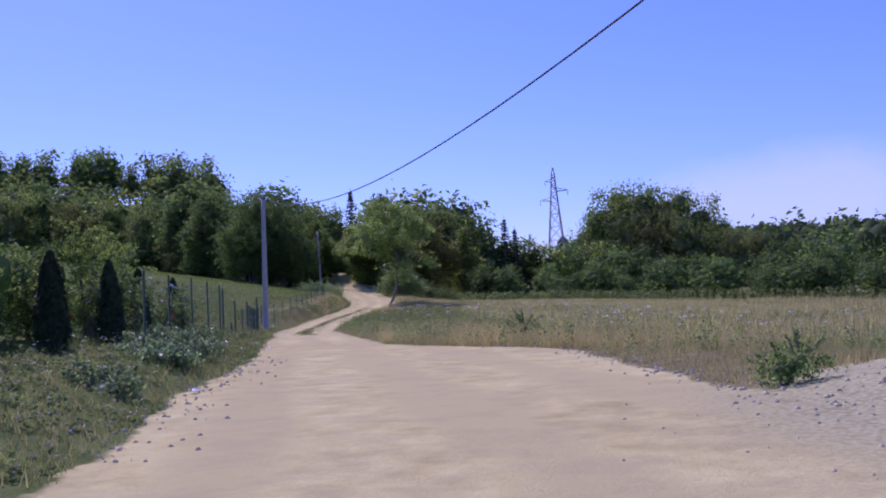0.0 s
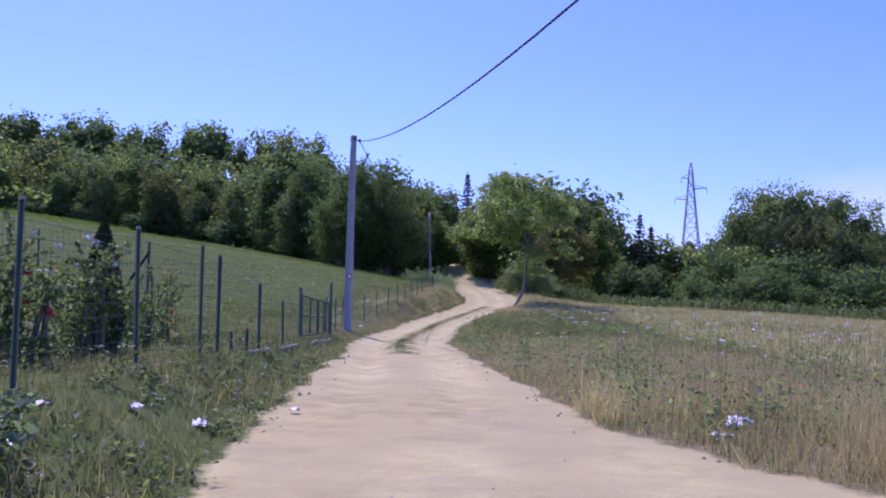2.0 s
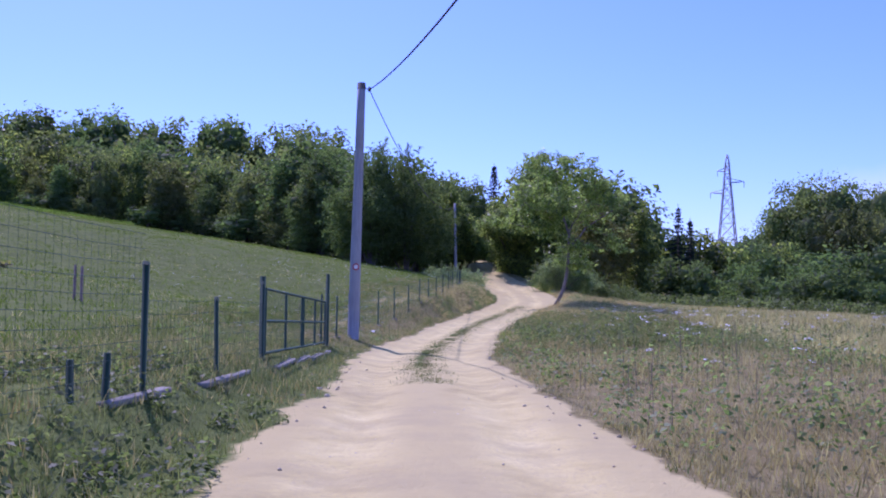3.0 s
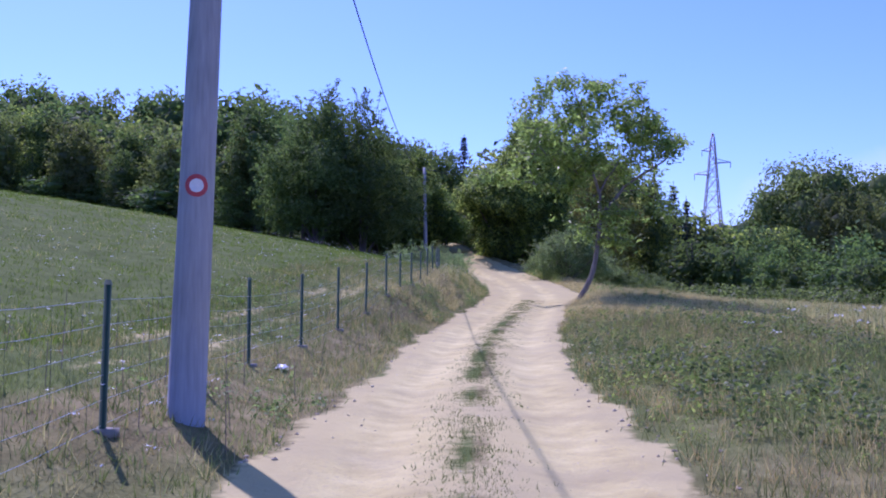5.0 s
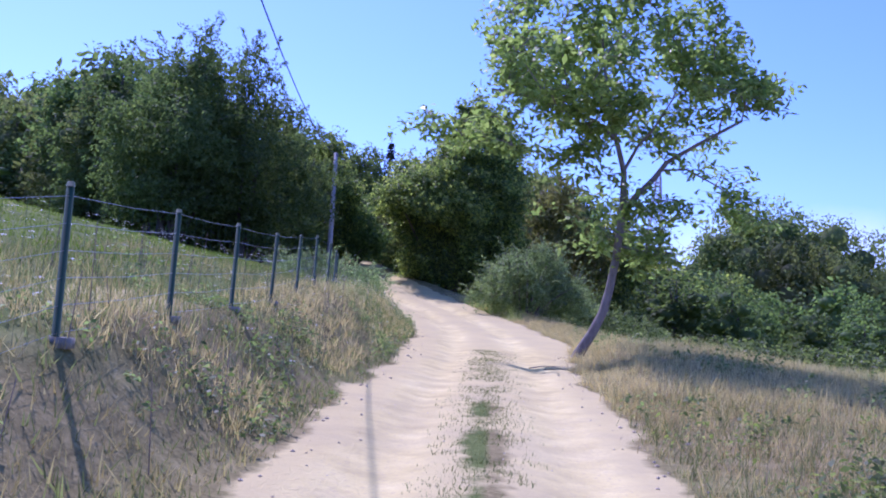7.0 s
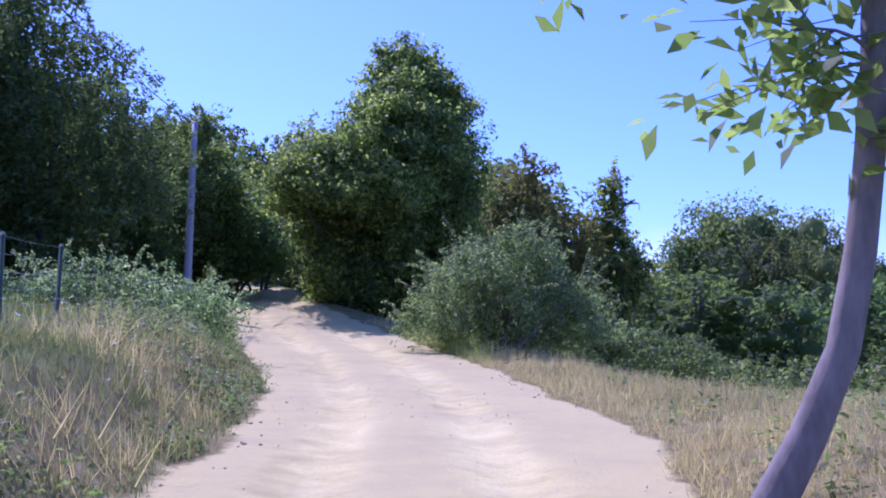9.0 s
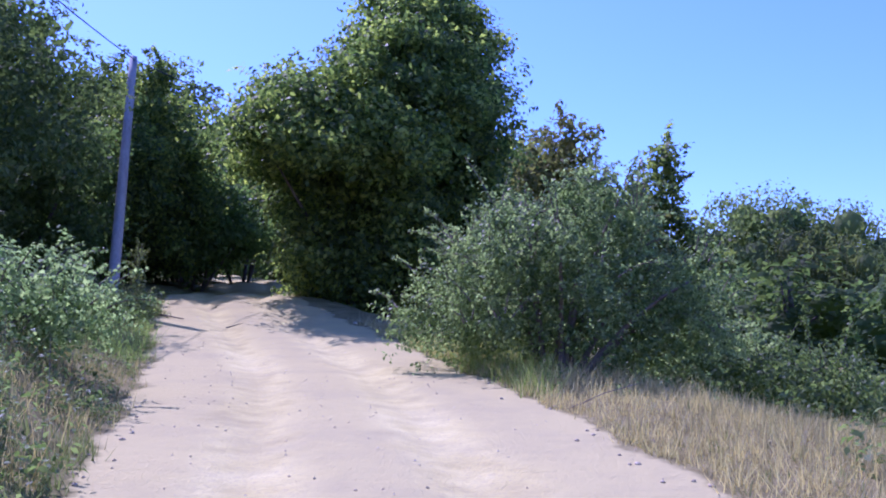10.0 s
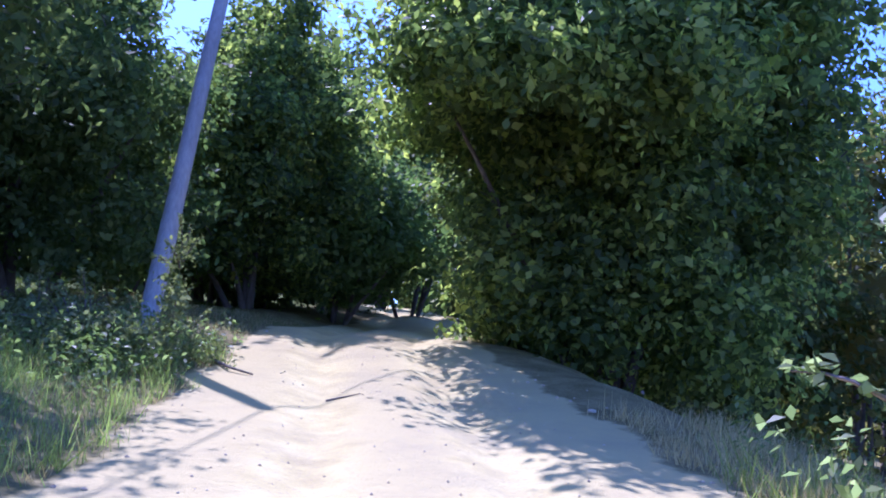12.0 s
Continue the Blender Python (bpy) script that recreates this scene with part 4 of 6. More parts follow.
leafy("wood_tree", -19.0, 121, [(0, 0, 2.6, 2.7, 2.6, 2.5), (0.8, 0, 5.4, 2.6, 2.5, 2.1), (-1.2, 0.3, 4.6, 2.0, 2.0, 1.9), (1.2, 0, 7.4, 1.9, 1.9, 1.6)], 11000, 0.24, M_WOOD, "dark green tree behind the bend of the track", "tree", 5, 31, 0.6, 30, 0.9)
leafy("wood_tree", -5.0, 117, [(0, 0, 2.6, 2.5, 2.4, 2.4), (0.6, 0, 4.4, 2.0, 2.0, 1.6), (-1.0, 0.3, 4.0, 1.6, 1.6, 1.5)], 9000, 0.22, M_WOOD, "dark green tree behind the dense roadside tree", "tree", 5, 32, 0.6, 30, 0.9)


for i, (x, y, h) in enumerate(((-17.2, 117, 2.6), (-9.6, 115.5, 2.2), (-17.5, 126, 3.0), (-11.0, 127, 3.0), (-14.5, 134, 3.2), (-18.5, 112.5, 2.4), (-20.5, 107, 2.4), (-8.6, 111.5, 2.0))):
    leafy("undergrowth_bush", x, y, [(0, 0, h * 0.4, h * 0.6, h * 0.6, h * 0.45), (h * 0.3, 0.2, h * 0.65, h * 0.4, h * 0.4, h * 0.35), (-h * 0.35, 0, h * 0.5, h * 0.45, h * 0.45, h * 0.4)],
          3000, 0.17, M_WOOD, "dark leafy undergrowth beside the shaded track", "bush", 4, 140 + i, 0.6, 16, 0.6, 0.48, group="undergrowth of the wood")


def spruce(x, y, h, label):
    """Whorls of drooping boughs, short at the top and long at the foot, with sky between them."""
    r = np.random.default_rng(int(h * 7 + 300 + x))
    ob = thing("spruce", x, y, gz(x, y), label, "tree")
    P, boughs = [], []
    z = 0.06 * h
    while z < h - 0.25:
        t = z / h
        R = 0.24 * h * (1 - t) ** 0.95 + 0.06
        for a in np.arange(0, 6.28, 6.28 / (5 if t > 0.7 else 7)) + r.uniform(0, 6.28):
            L, a = R * r.uniform(0.6, 1.1), a + r.uniform(-0.25, 0.25)
            m = max(3, int(L * 5))
            s_ = np.linspace(0.12, 1, m)
            line = np.stack((np.cos(a) * L * s_, np.sin(a) * L * s_, z - 0.42 * L * s_ + 0.2 * L * s_ ** 3), 1)
            for q in range(4):
                P.append(line + r.normal(size=(m, 3)) * np.array((0.16, 0.16, 0.07)) * (1.15 - s_)[:, None] - np.array((0, 0, 0.07 * q)))
            boughs.append(tube([(0, 0, z), tuple(line[m // 2]), tuple(line[-1])], [0.03, 0.02, 0.008], 3, False))
        z += (0.34 + 0.5 * (1 - t)) * r.uniform(0.8, 1.2)
    P.append(np.stack((np.zeros(8), np.zeros(8), np.linspace(h - 0.9, h, 8)), 1))
    P = np.concatenate(P)
    part("crown", mesh_from("spruce_crown", *leaves_at(r, P, r.normal(size=P.shape) * 0.6 + np.array((0, 0, 0.8)), 0.36, 0.42), [M_SPRUCE]), ob)
    part("trunk", mesh_from("spruce_trunk", *tube([(0, 0, -0.3), (0, 0, h)], [h * 0.014, 0.02], 7), [M_BARK], smooth=True), ob)
    part("bough", mesh_from("spruce_boughs", *joined(boughs), [M_BARK]), ob)["kind"] = "stuff"


spruce(-17.3, 163, 20.4 - gz(-17.3, 163), "dark spruce standing above the other trees")
spruce(9.6, 163, 14.2 - gz(9.6, 163), "dark spruce at the end of the far wood")
spruce(11.4, 164.5, 12.4 - gz(11.4, 164.5), "second dark spruce beside the far wood")


# ------------------------------------------------------------- poles and cable
def pole(name, base, top, r0, r1, label, cap=True):
    ob = thing(name, *base, label, "utility pole")
    d = Vector(top) - Vector(base)
    n = 8
    pts = [tuple(d * (i / n)) for i in range(n + 1)]
    pts[0] = tuple(-d.normalized() * 0.4)
    part("shaft", mesh_from(name + "_shaft", *tube(pts, [r0 + (r1 - r0) * i / n for i in range(n + 1)], 20), [M_POLE], smooth=True), ob)
    if cap:
        e = d + d.normalized() * 0.02
        part("cap", mesh_from("pole_cap", *tube([tuple(d - d.normalized() * 0.16), tuple(e)], [r1 + 0.012, r1 + 0.006], 20), [M_POLECAP]), ob, "dark cap")
    return ob


P1_BASE, P1_TOP = (-7.76, 47.95, gz(-7.76, 47.95)), (-7.74, 48.35, 6.6)
P2_BASE, P2_TOP = (-13.86, 105.0, gz(-13.86, 105.0)), (-14.36, 107.2, 9.0)
p1 = pole("utility_pole", P1_BASE, P1_TOP, 0.162, 0.112, "weathered grey round utility pole with a painted trail mark")
pole("utility_pole", P2_BASE, P2_TOP, 0.14, 0.1, "leaning grey utility pole at the edge of the wood", False)


def disc_band(radius, centre, face, r_in, r_out, lift):
    """A painted ring or spot that follows the round of the pole."""
    vs, fs, n = [], [], 24
    for rr in (r_in, r_out):
        for i in range(n):
            a = 2 * math.pi * i / n
            s, h = rr * math.cos(a), rr * math.sin(a)
            ang = face + s / radius
            vs.append(((radius + lift) * math.cos(ang), (radius + lift) * math.sin(ang), centre + h))
    fs = [(i, (i + 1) % n, n + (i + 1) % n, n + i) for i in range(n)]
    return np.array(vs), np.array(fs)


mark_z = 1.37 - P1_BASE[2]
axis = (Vector(P1_TOP) - Vector(P1_BASE)) * (mark_z / (P1_TOP[2] - P1_BASE[2]))
at_mark = np.array((axis.x, axis.y, 0.0))
for rr, r1, lift, mt, lab in ((0.058, 0.097, 0.005, M_RED, "red ring of a painted trail mark"), (0.001, 0.0585, 0.006, M_WHITE, "white centre of a painted trail mark")):
    v_, f_ = disc_band(0.1495, mark_z, radians(-70), rr, r1, lift)
    part("trail_mark", mesh_from("trail_mark", v_ + at_mark, f_, [mt]), p1, lab)

# bracket and insulator that carry the cable
b = Vector(P1_TOP) - Vector(P1_BASE)
hook = [tube([(b.x + 0.08, b.y, b.z - 0.12), (b.x + 0.2, b.y - 0.03, b.z - 0.16), (b.x + 0.24, b.y - 0.04, b.z - 0.1)], [0.014] * 3, 8),
        tube([(b.x + 0.24, b.y - 0.04, b.z - 0.24), (b.x + 0.24, b.y - 0.04, b.z - 0.19), (b.x + 0.24, b.y - 0.04, b.z - 0.1)], [0.03, 0.045, 0.03], 10)]
part("bracket", mesh_from("bracket", *joined(hook), [M_POLECAP], smooth=True), p1, "dark hook with an insulator")


def cable(name, a, c, sag, label, r=0.014, n=40):
    a, c = Vector(a), Vector(c)
    pts = [tuple(a.lerp(c, i / n) - Vector((0, 0, 4 * sag * (i / n) * (1 - i / n)))) for i in range(n + 1)]
    ob = new(name, mesh_from(name, *tube(pts, [r] * (n + 1), 7), [M_CABLE], smooth=True))
    return tagged(ob, label, "cable")


K1 = (-7.5, 48.3, 6.42)
K2 = (-14.3, 107.2, 8.92)
cable("overhead_cable", K1, (15.85, -18.18, 9.05), 3.48, "black overhead cable sagging across the sky from the pole", 0.017)
cable("overhead_cable", K1, K2, 1.6, "black overhead cable running to the leaning pole")
cable("overhead_cable", K2, (-7.0, 133, 12.0), 0.6, "black overhead cable running on above the trees")
pole("utility_pole", (-7.0, 133.2, gz(-7, 133.2)), (-7.0, 133.2, 12.2), 0.14, 0.1, "grey utility pole among the trees behind the bend", False)
pole("utility_pole", (15.95, -18.3, gz(15.95, -18.3)), (15.95, -18.3, 9.2), 0.16, 0.1, "weathered grey utility pole beside the turning place", False)


def bar(a, c, r, sides=4):
    return tube([a, c], [r, r], sides)


def pylon(x, y, top):
    z0 = gz(x, y)
    h = top - z0
    ob = thing("pylon", x, y, z0, "tall grey steel lattice pylon beyond the trees", "pylon")
    levels = [0, 0.16, 0.3, 0.42, 0.53, 0.63, 0.72, 0.8, 0.87, 0.94, 1.0]

    def hw(t):
        return 2.6 * (1 - t) ** 1.15 + 0.28 if t < 1 else 0.08
    for sx, sy in ((-1, -1), (1, -1), (1, 1), (-1, 1)):
        pts = [(sx * hw(t), sy * hw(t), t * h) for t in levels]
        part("leg", mesh_from("pylon_leg", *tube(pts, [0.12] * len(pts), 4), [M_STEEL]), ob)
    br = []
    for t0, t1 in zip(levels[:-1], levels[1:]):
        a, c = hw(t0), hw(t1)
        for i in range(4):
            s0, s1 = ((-1, -1), (1, -1), (1, 1), (-1, 1))[i], ((-1, -1), (1, -1), (1, 1), (-1, 1))[(i + 1) % 4]
            br.append(bar((s0[0] * a, s0[1] * a, t0 * h), (s1[0] * c, s1[1] * c, t1 * h), 0.055))
            br.append(bar((s1[0] * a, s1[1] * a, t0 * h), (s0[0] * c, s0[1] * c, t1 * h), 0.055))
            br.append(bar((s0[0] * c, s0[1] * c, t1 * h), (s1[0] * c, s1[1] * c, t1 * h), 0.05))
    part("bracing", mesh_from("pylon_bracing", *joined(br), [M_STEEL]), ob)
    for side_, t, L in ((-1, 0.885, 2.0), (1, 0.81, 3.4), (-1, 0.735, 3.4)):
        z = t * h
        w = hw(t)
        arm = [bar((side_ * w, -w, z), (side_ * L, 0, z + 0.15), 0.08), bar((side_ * w, w, z), (side_ * L, 0, z + 0.15), 0.08), bar((0, 0, z + 1.0), (side_ * L, 0, z + 0.15), 0.07),
               bar((side_ * L, 0, z + 0.15), (side_ * L, 0, z - 1.0), 0.06)]
        part("cross_arm", mesh_from("pylon_arm", *joined(arm), [M_STEEL]), ob)


pylon(24.4, 227, 30.8)


# ------------------------------------------------------------- fences
def fence_run(name, pts, heights, label, mesh_h=0.85, wires=7, cell=0.12, group="fences", strands=0, w=0.026, footing=False):
    """Posts along pts, with wire between them; each post is a part."""
    x0, y0 = pts[0]
    ob = thing(name, x0, y0, gz(x0, y0), label, "fence", group)
    z0 = gz(x0, y0)
    loc = [(x - x0, y - y0, gz(x, y) - z0) for x, y in pts]
    for (x, y, z), h in zip(loc, heights):
        if footing:
            v, f = box(x + 0.03, y, z - 0.01, 0.15, 0.12, 0.07)
            part("footing", mesh_from("footing", v, f, [M_CONCRETE]), ob, "pale concrete footing")
        r = random.uniform(-0.02, 0.02)
        v, f = tube([(x, y, z - 0.3), (x + r, y + r, z + h)], [w, w], 8)
        c, g = tube([(x + r, y + r, z + h - 0.01), (x + r, y + r, z + h + 0.025)], [w + 0.006, w - 0.006], 8)
        part("post", mesh_from("fence_post", *joined([(v, f), (c, g)]), [M_GREEN]), ob)
    for i in range(len(loc) - 1):
        a, c = Vector(loc[i]), Vector(loc[i + 1])
        L = (c - a).length
        pcs = []
        for k in range(wires):
            h = 0.05 + (mesh_h - 0.05) * k / (wires - 1)
            mid = (a + c) / 2 + Vector((0, 0, h - 0.015))
            pcs.append(tube([tuple(a + Vector((0, 0, h))), tuple(mid), tuple(c + Vector((0, 0, h)))], [0.0024] * 3, 4, False))
        m = int(L / cell)
        for k in range(1, m):
            p = a.lerp(c, k / m)
            pcs.append(tube([tuple(p + Vector((0, 0, 0.05))), tuple(p + Vector((0, 0, mesh_h)))], [0.0014] * 2, 3, False))
        for k in range(strands):
            h = mesh_h + 0.18 * (k + 1)
            pcs.append(tube([tuple(a + Vector((0, 0, h))), tuple(c + Vector((0, 0, h)))], [0.003] * 2, 4, False))
        mv, mf = joined(pcs)
        part("wire_mesh", mesh_from("fence_mesh", mv, mf, [M_WIRE if footing else M_GREEN, M_GREEN], (np.arange(len(mf)) >= 8 * wires).astype(int)), ob)
    return ob


RUN = [(-7.55, 44.2), (-7.9, 46.75), (-8.42, 49.9), (-8.9, 52.95), (-8.94, 55.75), (-8.93, 58.35), (-8.93, 61.0), (-8.97, 63.7), (-9.03, 66.1), (-9.1, 68.5),
       (-9.2, 71.0), (-9.3, 73.4), (-9.45, 75.9), (-9.6, 78.4), (-9.85, 81.0), (-10.2, 83.7), (-10.7, 86.4)]
fence_run("wire_fence", RUN, [1.15, 1.07, 1.14, 1.19, 1.2, 1.2, 1.12, 1.02] + [0.97] * 9, "green wire-mesh fence along the meadow bank", 0.95, 6, 0.3, footing=True)
YARD = [(-3.0, 15.4), (-3.4, 18.2), (-3.75, 21.1), (-4.12, 23.95), (-4.5, 26.6), (-4.72, 27.8), (-4.98, 30.4)]
fence_run("wire_fence", YARD, [1.6, 1.6, 1.58, 1.54, 1.56, 1.5, 1.15], "tall green wire-mesh fence round the planted yard", 1.42, 11)
fence_run("wire_fence", [(-4.98, 30.4), (-5.32, 32.85), (-5.74, 35.45)], [1.15, 0.84, 1.1], "green wire-mesh fence between the yard and the gate", 0.82, 7)
back = fence_run("wire_fence", [(-4.72, 27.8), (-6.4, 28.9), (-8.6, 31.4), (-11.6, 34.2)], [1.5, 1.75, 1.7, 1.7], "tall green wire-mesh fence at the back of the yard", 1.4, 9)
part("brace", mesh_from("fence_brace", *tube([(-1.62, 1.06, 1.62), (-2.5, 0.6, 0.02)], [0.022, 0.022], 8), [M_GREEN]), back, "slanting green brace of the corner post")


def gate():
    a, c = Vector((-5.78, 35.65, 0)), Vector((-7.3, 43.7, 0))
    a.z, c.z = gz(a.x, a.y) + 0.08, gz(c.x, c.y) + 0.08
    ob = thing("gate", a.x, a.y, a.z, "long green steel gate with wire infill in the fence", "gate")
    d = c - a
    H = Vector((0, 0, 0.94))
    for s, e in ((Vector(), d), (H, d + H), (H * 0.5, d + H * 0.5)):
        part("rail", mesh_from("gate_rail", *bar(tuple(s), tuple(e), 0.022, 8), [M_GREEN]), ob)
    for t in (0, 0.25, 0.5, 0.53, 0.76, 1.0):
        part("upright", mesh_from("gate_upright", *bar(tuple(d * t), tuple(d * t + H), 0.024, 8), [M_GREEN]), ob)
    pcs = []
    for k in range(1, 60):
        p = d * (k / 60)
        pcs.append(tube([tuple(p), tuple(p + H)], [0.0022] * 2, 3, False))
    part("wire_infill", mesh_from("gate_wire", *joined(pcs), [M_GREEN]), ob)
    for q, h in ((d * 1.0 + Vector((0.03, 0.1, 0)), 1.34), (d * 1.0 + Vector((-0.06, 0.36, 0)), 1.2), (Vector((0, -0.12, 0)), 1.12)):
        part("gate_post", mesh_from("gate_post", *bar((q.x, q.y, -0.4), (q.x, q.y, h), 0.042, 10), [M_GREEN]), ob)


gate()


# ------------------------------------------------------------- grass, weeds, flowers
def blades(r, x, y, h, per, width, spread, lean=0.95):
    """Tufts of single blades that stand at x, y: three-cornered, tapering, bent to all sides."""
    n = len(x)
    z = ground_z(x, y)
    bx, by, bz, bh = (np.repeat(a, per) for a in (x, y, z, h))
    m = n * per
    bx = bx + r.normal(size=m) * spread
    by = by + r.normal(size=m) * spread
    bh = bh * r.uniform(0.45, 1.15, m)
    a = r.uniform(0, 2 * np.pi, m)
    w = width * r.uniform(0.6, 1.3, m)
    dx, dy = np.cos(a) * w, np.sin(a) * w
    t = r.uniform(0, 2 * np.pi, m)
    q = lean * r.random(m) * bh
    base = np.stack((bx, by, bz - 0.02), 1)
    side_ = np.stack((dx, dy, np.zeros(m)), 1)
    tip = base + np.stack((np.cos(t) * q, np.sin(t) * q, bh), 1)
    v = np.stack((base - side_, base + side_, tip), 1).reshape(-1, 3)
    return v, np.arange(m * 3).reshape(-1, 3)


def scatter(r, n, u0, u1, y0, y1, power=1.0, bare=0.35):
    """Places beside the track, thicker near u0, off the bare dirt."""
    u = u0 + (u1 - u0) * r.random(n) ** power
    y = r.uniform(y0, y1, n)
    x = road_x(y) + np.where(u < 0, u - left_w(y) + 1.6, u + right_w(y) - 1.6)
    ok = (lot_mask(x, y) < bare) & (np.exp(-(((x - 9.7) / 3.2) ** 2 + ((y - 4.6) / 4.2) ** 2)) < 0.3)
    ok &= np.hypot(x + 8.2, (y - 107.5) * 0.6) > 2.6          # bare earth under the dense tree
    return x[ok], y[ok]


def stuff(name, arrays, mat, label, category="grass"):
    return tagged(new(name, mesh_from(name, *arrays, [mat])), label, category, kind="stuff")


gr = np.random.default_rng(101)
# left verge and bank
x, y = scatter(gr, 37000, -1.6, -6.2, 4, 112, 1.1)
k = gr.random(len(x)) < np.where(y > 46, 0.3, 0.36) + 0.3 * waves(x, y, 3.1, 1.0)
hh = 0.05 + 0.1 * gr.random(len(x)) + 0.14 * np.clip(waves(x, y, 2.2, 4.0), 0, 1)
stuff("bank_dry_grass", blades(gr, x[k], y[k], hh[k] * 1.2, 5, 0.0065, 0.06), M_STRAW, "dry straw-coloured grass on the bank beside the track")
stuff("bank_grass", blades(gr, x[~k], y[~k], hh[~k], 5, 0.007, 0.06), M_GRASS, "short green grass on the bank beside the track")
# right verge and the edge of the field
x, y = scatter(gr, 38000, 1.6, 9.5, 8, 112, 1.25)
near_weeds = np.exp(-((y - 54) / 11) ** 2)
k = gr.random(len(x)) < 0.88 - 0.78 * near_weeds + 0.22 * waves(x, y, 4.0, 2.0)
edge_ = sstep(0.2, 2.2, x - road_x(y) - right_w(y))
hh = (0.07 + 0.14 * gr.random(len(x)) + 0.2 * np.clip(waves(x, y, 2.6, 1.5), 0, 1) + 0.18 * np.exp(-((y - 22) / 6) ** 2)) * (0.45 + 0.55 * edge_)
stuff("verge_dry_grass", blades(gr, x[k], y[k], hh[k] * 1.25, 5, 0.0065, 0.05), M_STRAW, "tall dry straw-coloured grass on the field edge")
stuff("verge_grass", blades(gr, x[~k], y[~k], hh[~k], 5, 0.0075, 0.05), M_GRASS, "green grass on the field edge beside the track")
x, y = scatter(gr, 8000, 1.5, 8, 69, 104, 1.5)
hh = (0.12 + 0.24 * gr.random(len(x))) * (0.6 + 0.6 * np.clip(0.4 + waves(x, y, 1.7, 3.0), 0, 1))
stuff("golden_grass", blades(gr, x, y, hh, 7, 0.005, 0.06), M_GOLD, "tall golden dry grass along the field edge")
x, y = scatter(gr, 2800, -1.9, -3.6, 62, 92, 1.2)
ok = waves(x, y, 2.0, 5.5) > 0
x, y = x[ok], y[ok]
stuff("golden_bank_grass", blades(gr, x, y, 0.08 + 0.18 * gr.random(len(x)), 7, 0.005, 0.06), M_GOLD, "golden dry grass on the bank above the track")
x, y = scatter(gr, 5500, 1.6, 7.5, 44, 71, 1.1)
ok = gr.random(len(x)) < 0.75 + 0.5 * waves(x, y, 2.3, 6.0)
x, y = x[ok], y[ok]
k = gr.random(len(x)) < 0.4 + 0.4 * waves(x, y, 1.4, 2.2)
hh = 0.1 + 0.24 * gr.random(len(x))
stuff("weedy_grass", blades(gr, x[~k], y[~k], hh[~k], 6, 0.0055, 0.07), M_GRASS, "soft green grass among the weeds beside the track")
stuff("weedy_dry_grass", blades(gr, x[k], y[k], hh[k], 7, 0.005, 0.07), M_GOLD, "dry golden grass among the weeds beside the track")
# the field further off
x, y = scatter(gr, 24000, 9, 34, 10, 112, 1.3)
k = gr.random(len(x)) < 0.88 + 0.25 * waves(x, y, 6.0, 2.0)
hh = 0.16 + 0.22 * gr.random(len(x)) + 0.1 * waves(x, y, 3.0, 1.0)
stuff("field_dry_grass", blades(gr, x[k], y[k], hh[k], 5, 0.02, 0.12), M_STRAW, "dry grass of the open field")
stuff("field_grass", blades(gr, x[~k], y[~k], hh[~k], 5, 0.022, 0.12), M_GRASS, "greener grass of the open field")
x, y = scatter(gr, 9000, 34, 70, 5, 110)
stuff("far_field_grass", blades(gr, x, y, 0.4 + 0.2 * gr.random(len(x)), 5, 0.04, 0.3), M_STRAW, "dry grass at the far side of the field")
# meadow on the slope
x, y = scatter(gr, 46000, -5, -40, 30, 118, 1.4)
hh = 0.05 + 0.09 * gr.random(len(x))
k = gr.random(len(x)) < 0.06 + 0.2 * waves(x, y, 5.0, 6.0)
stuff("meadow_grass", blades(gr, x[~k], y[~k], hh[~k], 5, 0.012, 0.14), M_MEADOW, "green meadow grass on the slope behind the fence")
stuff("meadow_dry_grass", blades(gr, x[k], y[k], hh[k], 4, 0.012, 0.12), M_STRAW, "dry stalks in the meadow behind the fence")
x, y = scatter(gr, 14000, -40, -85, 60, 130)
stuff("far_meadow_grass", blades(gr, x, y, 0.28 + 0.15 * gr.random(len(x)), 4, 0.05, 0.3), M_MEADOW, "green meadow grass high on the slope")
# turf strip between the ruts
n = 6400
y = gr.uniform(36, 80, n)
u = gr.normal(size=n) * 0.2
x = road_x(y) + u
ok = 0.75 + 0.55 * waves(x, y, 0.6, 7.0) + 0.3 * waves(x, y, 0.17, 2.0) > 0.5
x, y = x[ok], y[ok]
stuff("strip_grass", blades(gr, x, y, 0.02 + 0.05 * gr.random(len(x)), 6, 0.006, 0.05), M_GRASS, "low green grass between the wheel ruts")


def weeds(r, x, y, h, per, leaf):
    """Leafy plants: leaves set round short upright stalks."""
    n = len(x)
    z = ground_z(x, y)
    m = n * per
    px, py, pz, ph = (np.repeat(a, per) for a in (x, y, z, h))
    t = r.random(m)
    a = r.uniform(0, 2 * np.pi, m)
    q = (0.05 + 0.16 * r.random(m)) * (1.1 - 0.6 * t) * (0.6 + ph)
    p = np.stack((px + np.cos(a) * q, py + np.sin(a) * q, pz + ph * t + 0.02), 1)
    nrm = np.stack((np.cos(a) * 0.5, np.sin(a) * 0.5, np.full(m, 0.9)), 1) + r.normal(size=(m, 3)) * 0.35
    return leaves_at(r, p, nrm, leaf, 0.55)


def clumped(r, n, u0, u1, y0, y1, s, seed, cut, bare=0.3):
    x, y = scatter(r, n, u0, u1, y0, y1, 1.0, bare)
    ok = waves(x, y, s, seed) > cut
    return x[ok], y[ok]


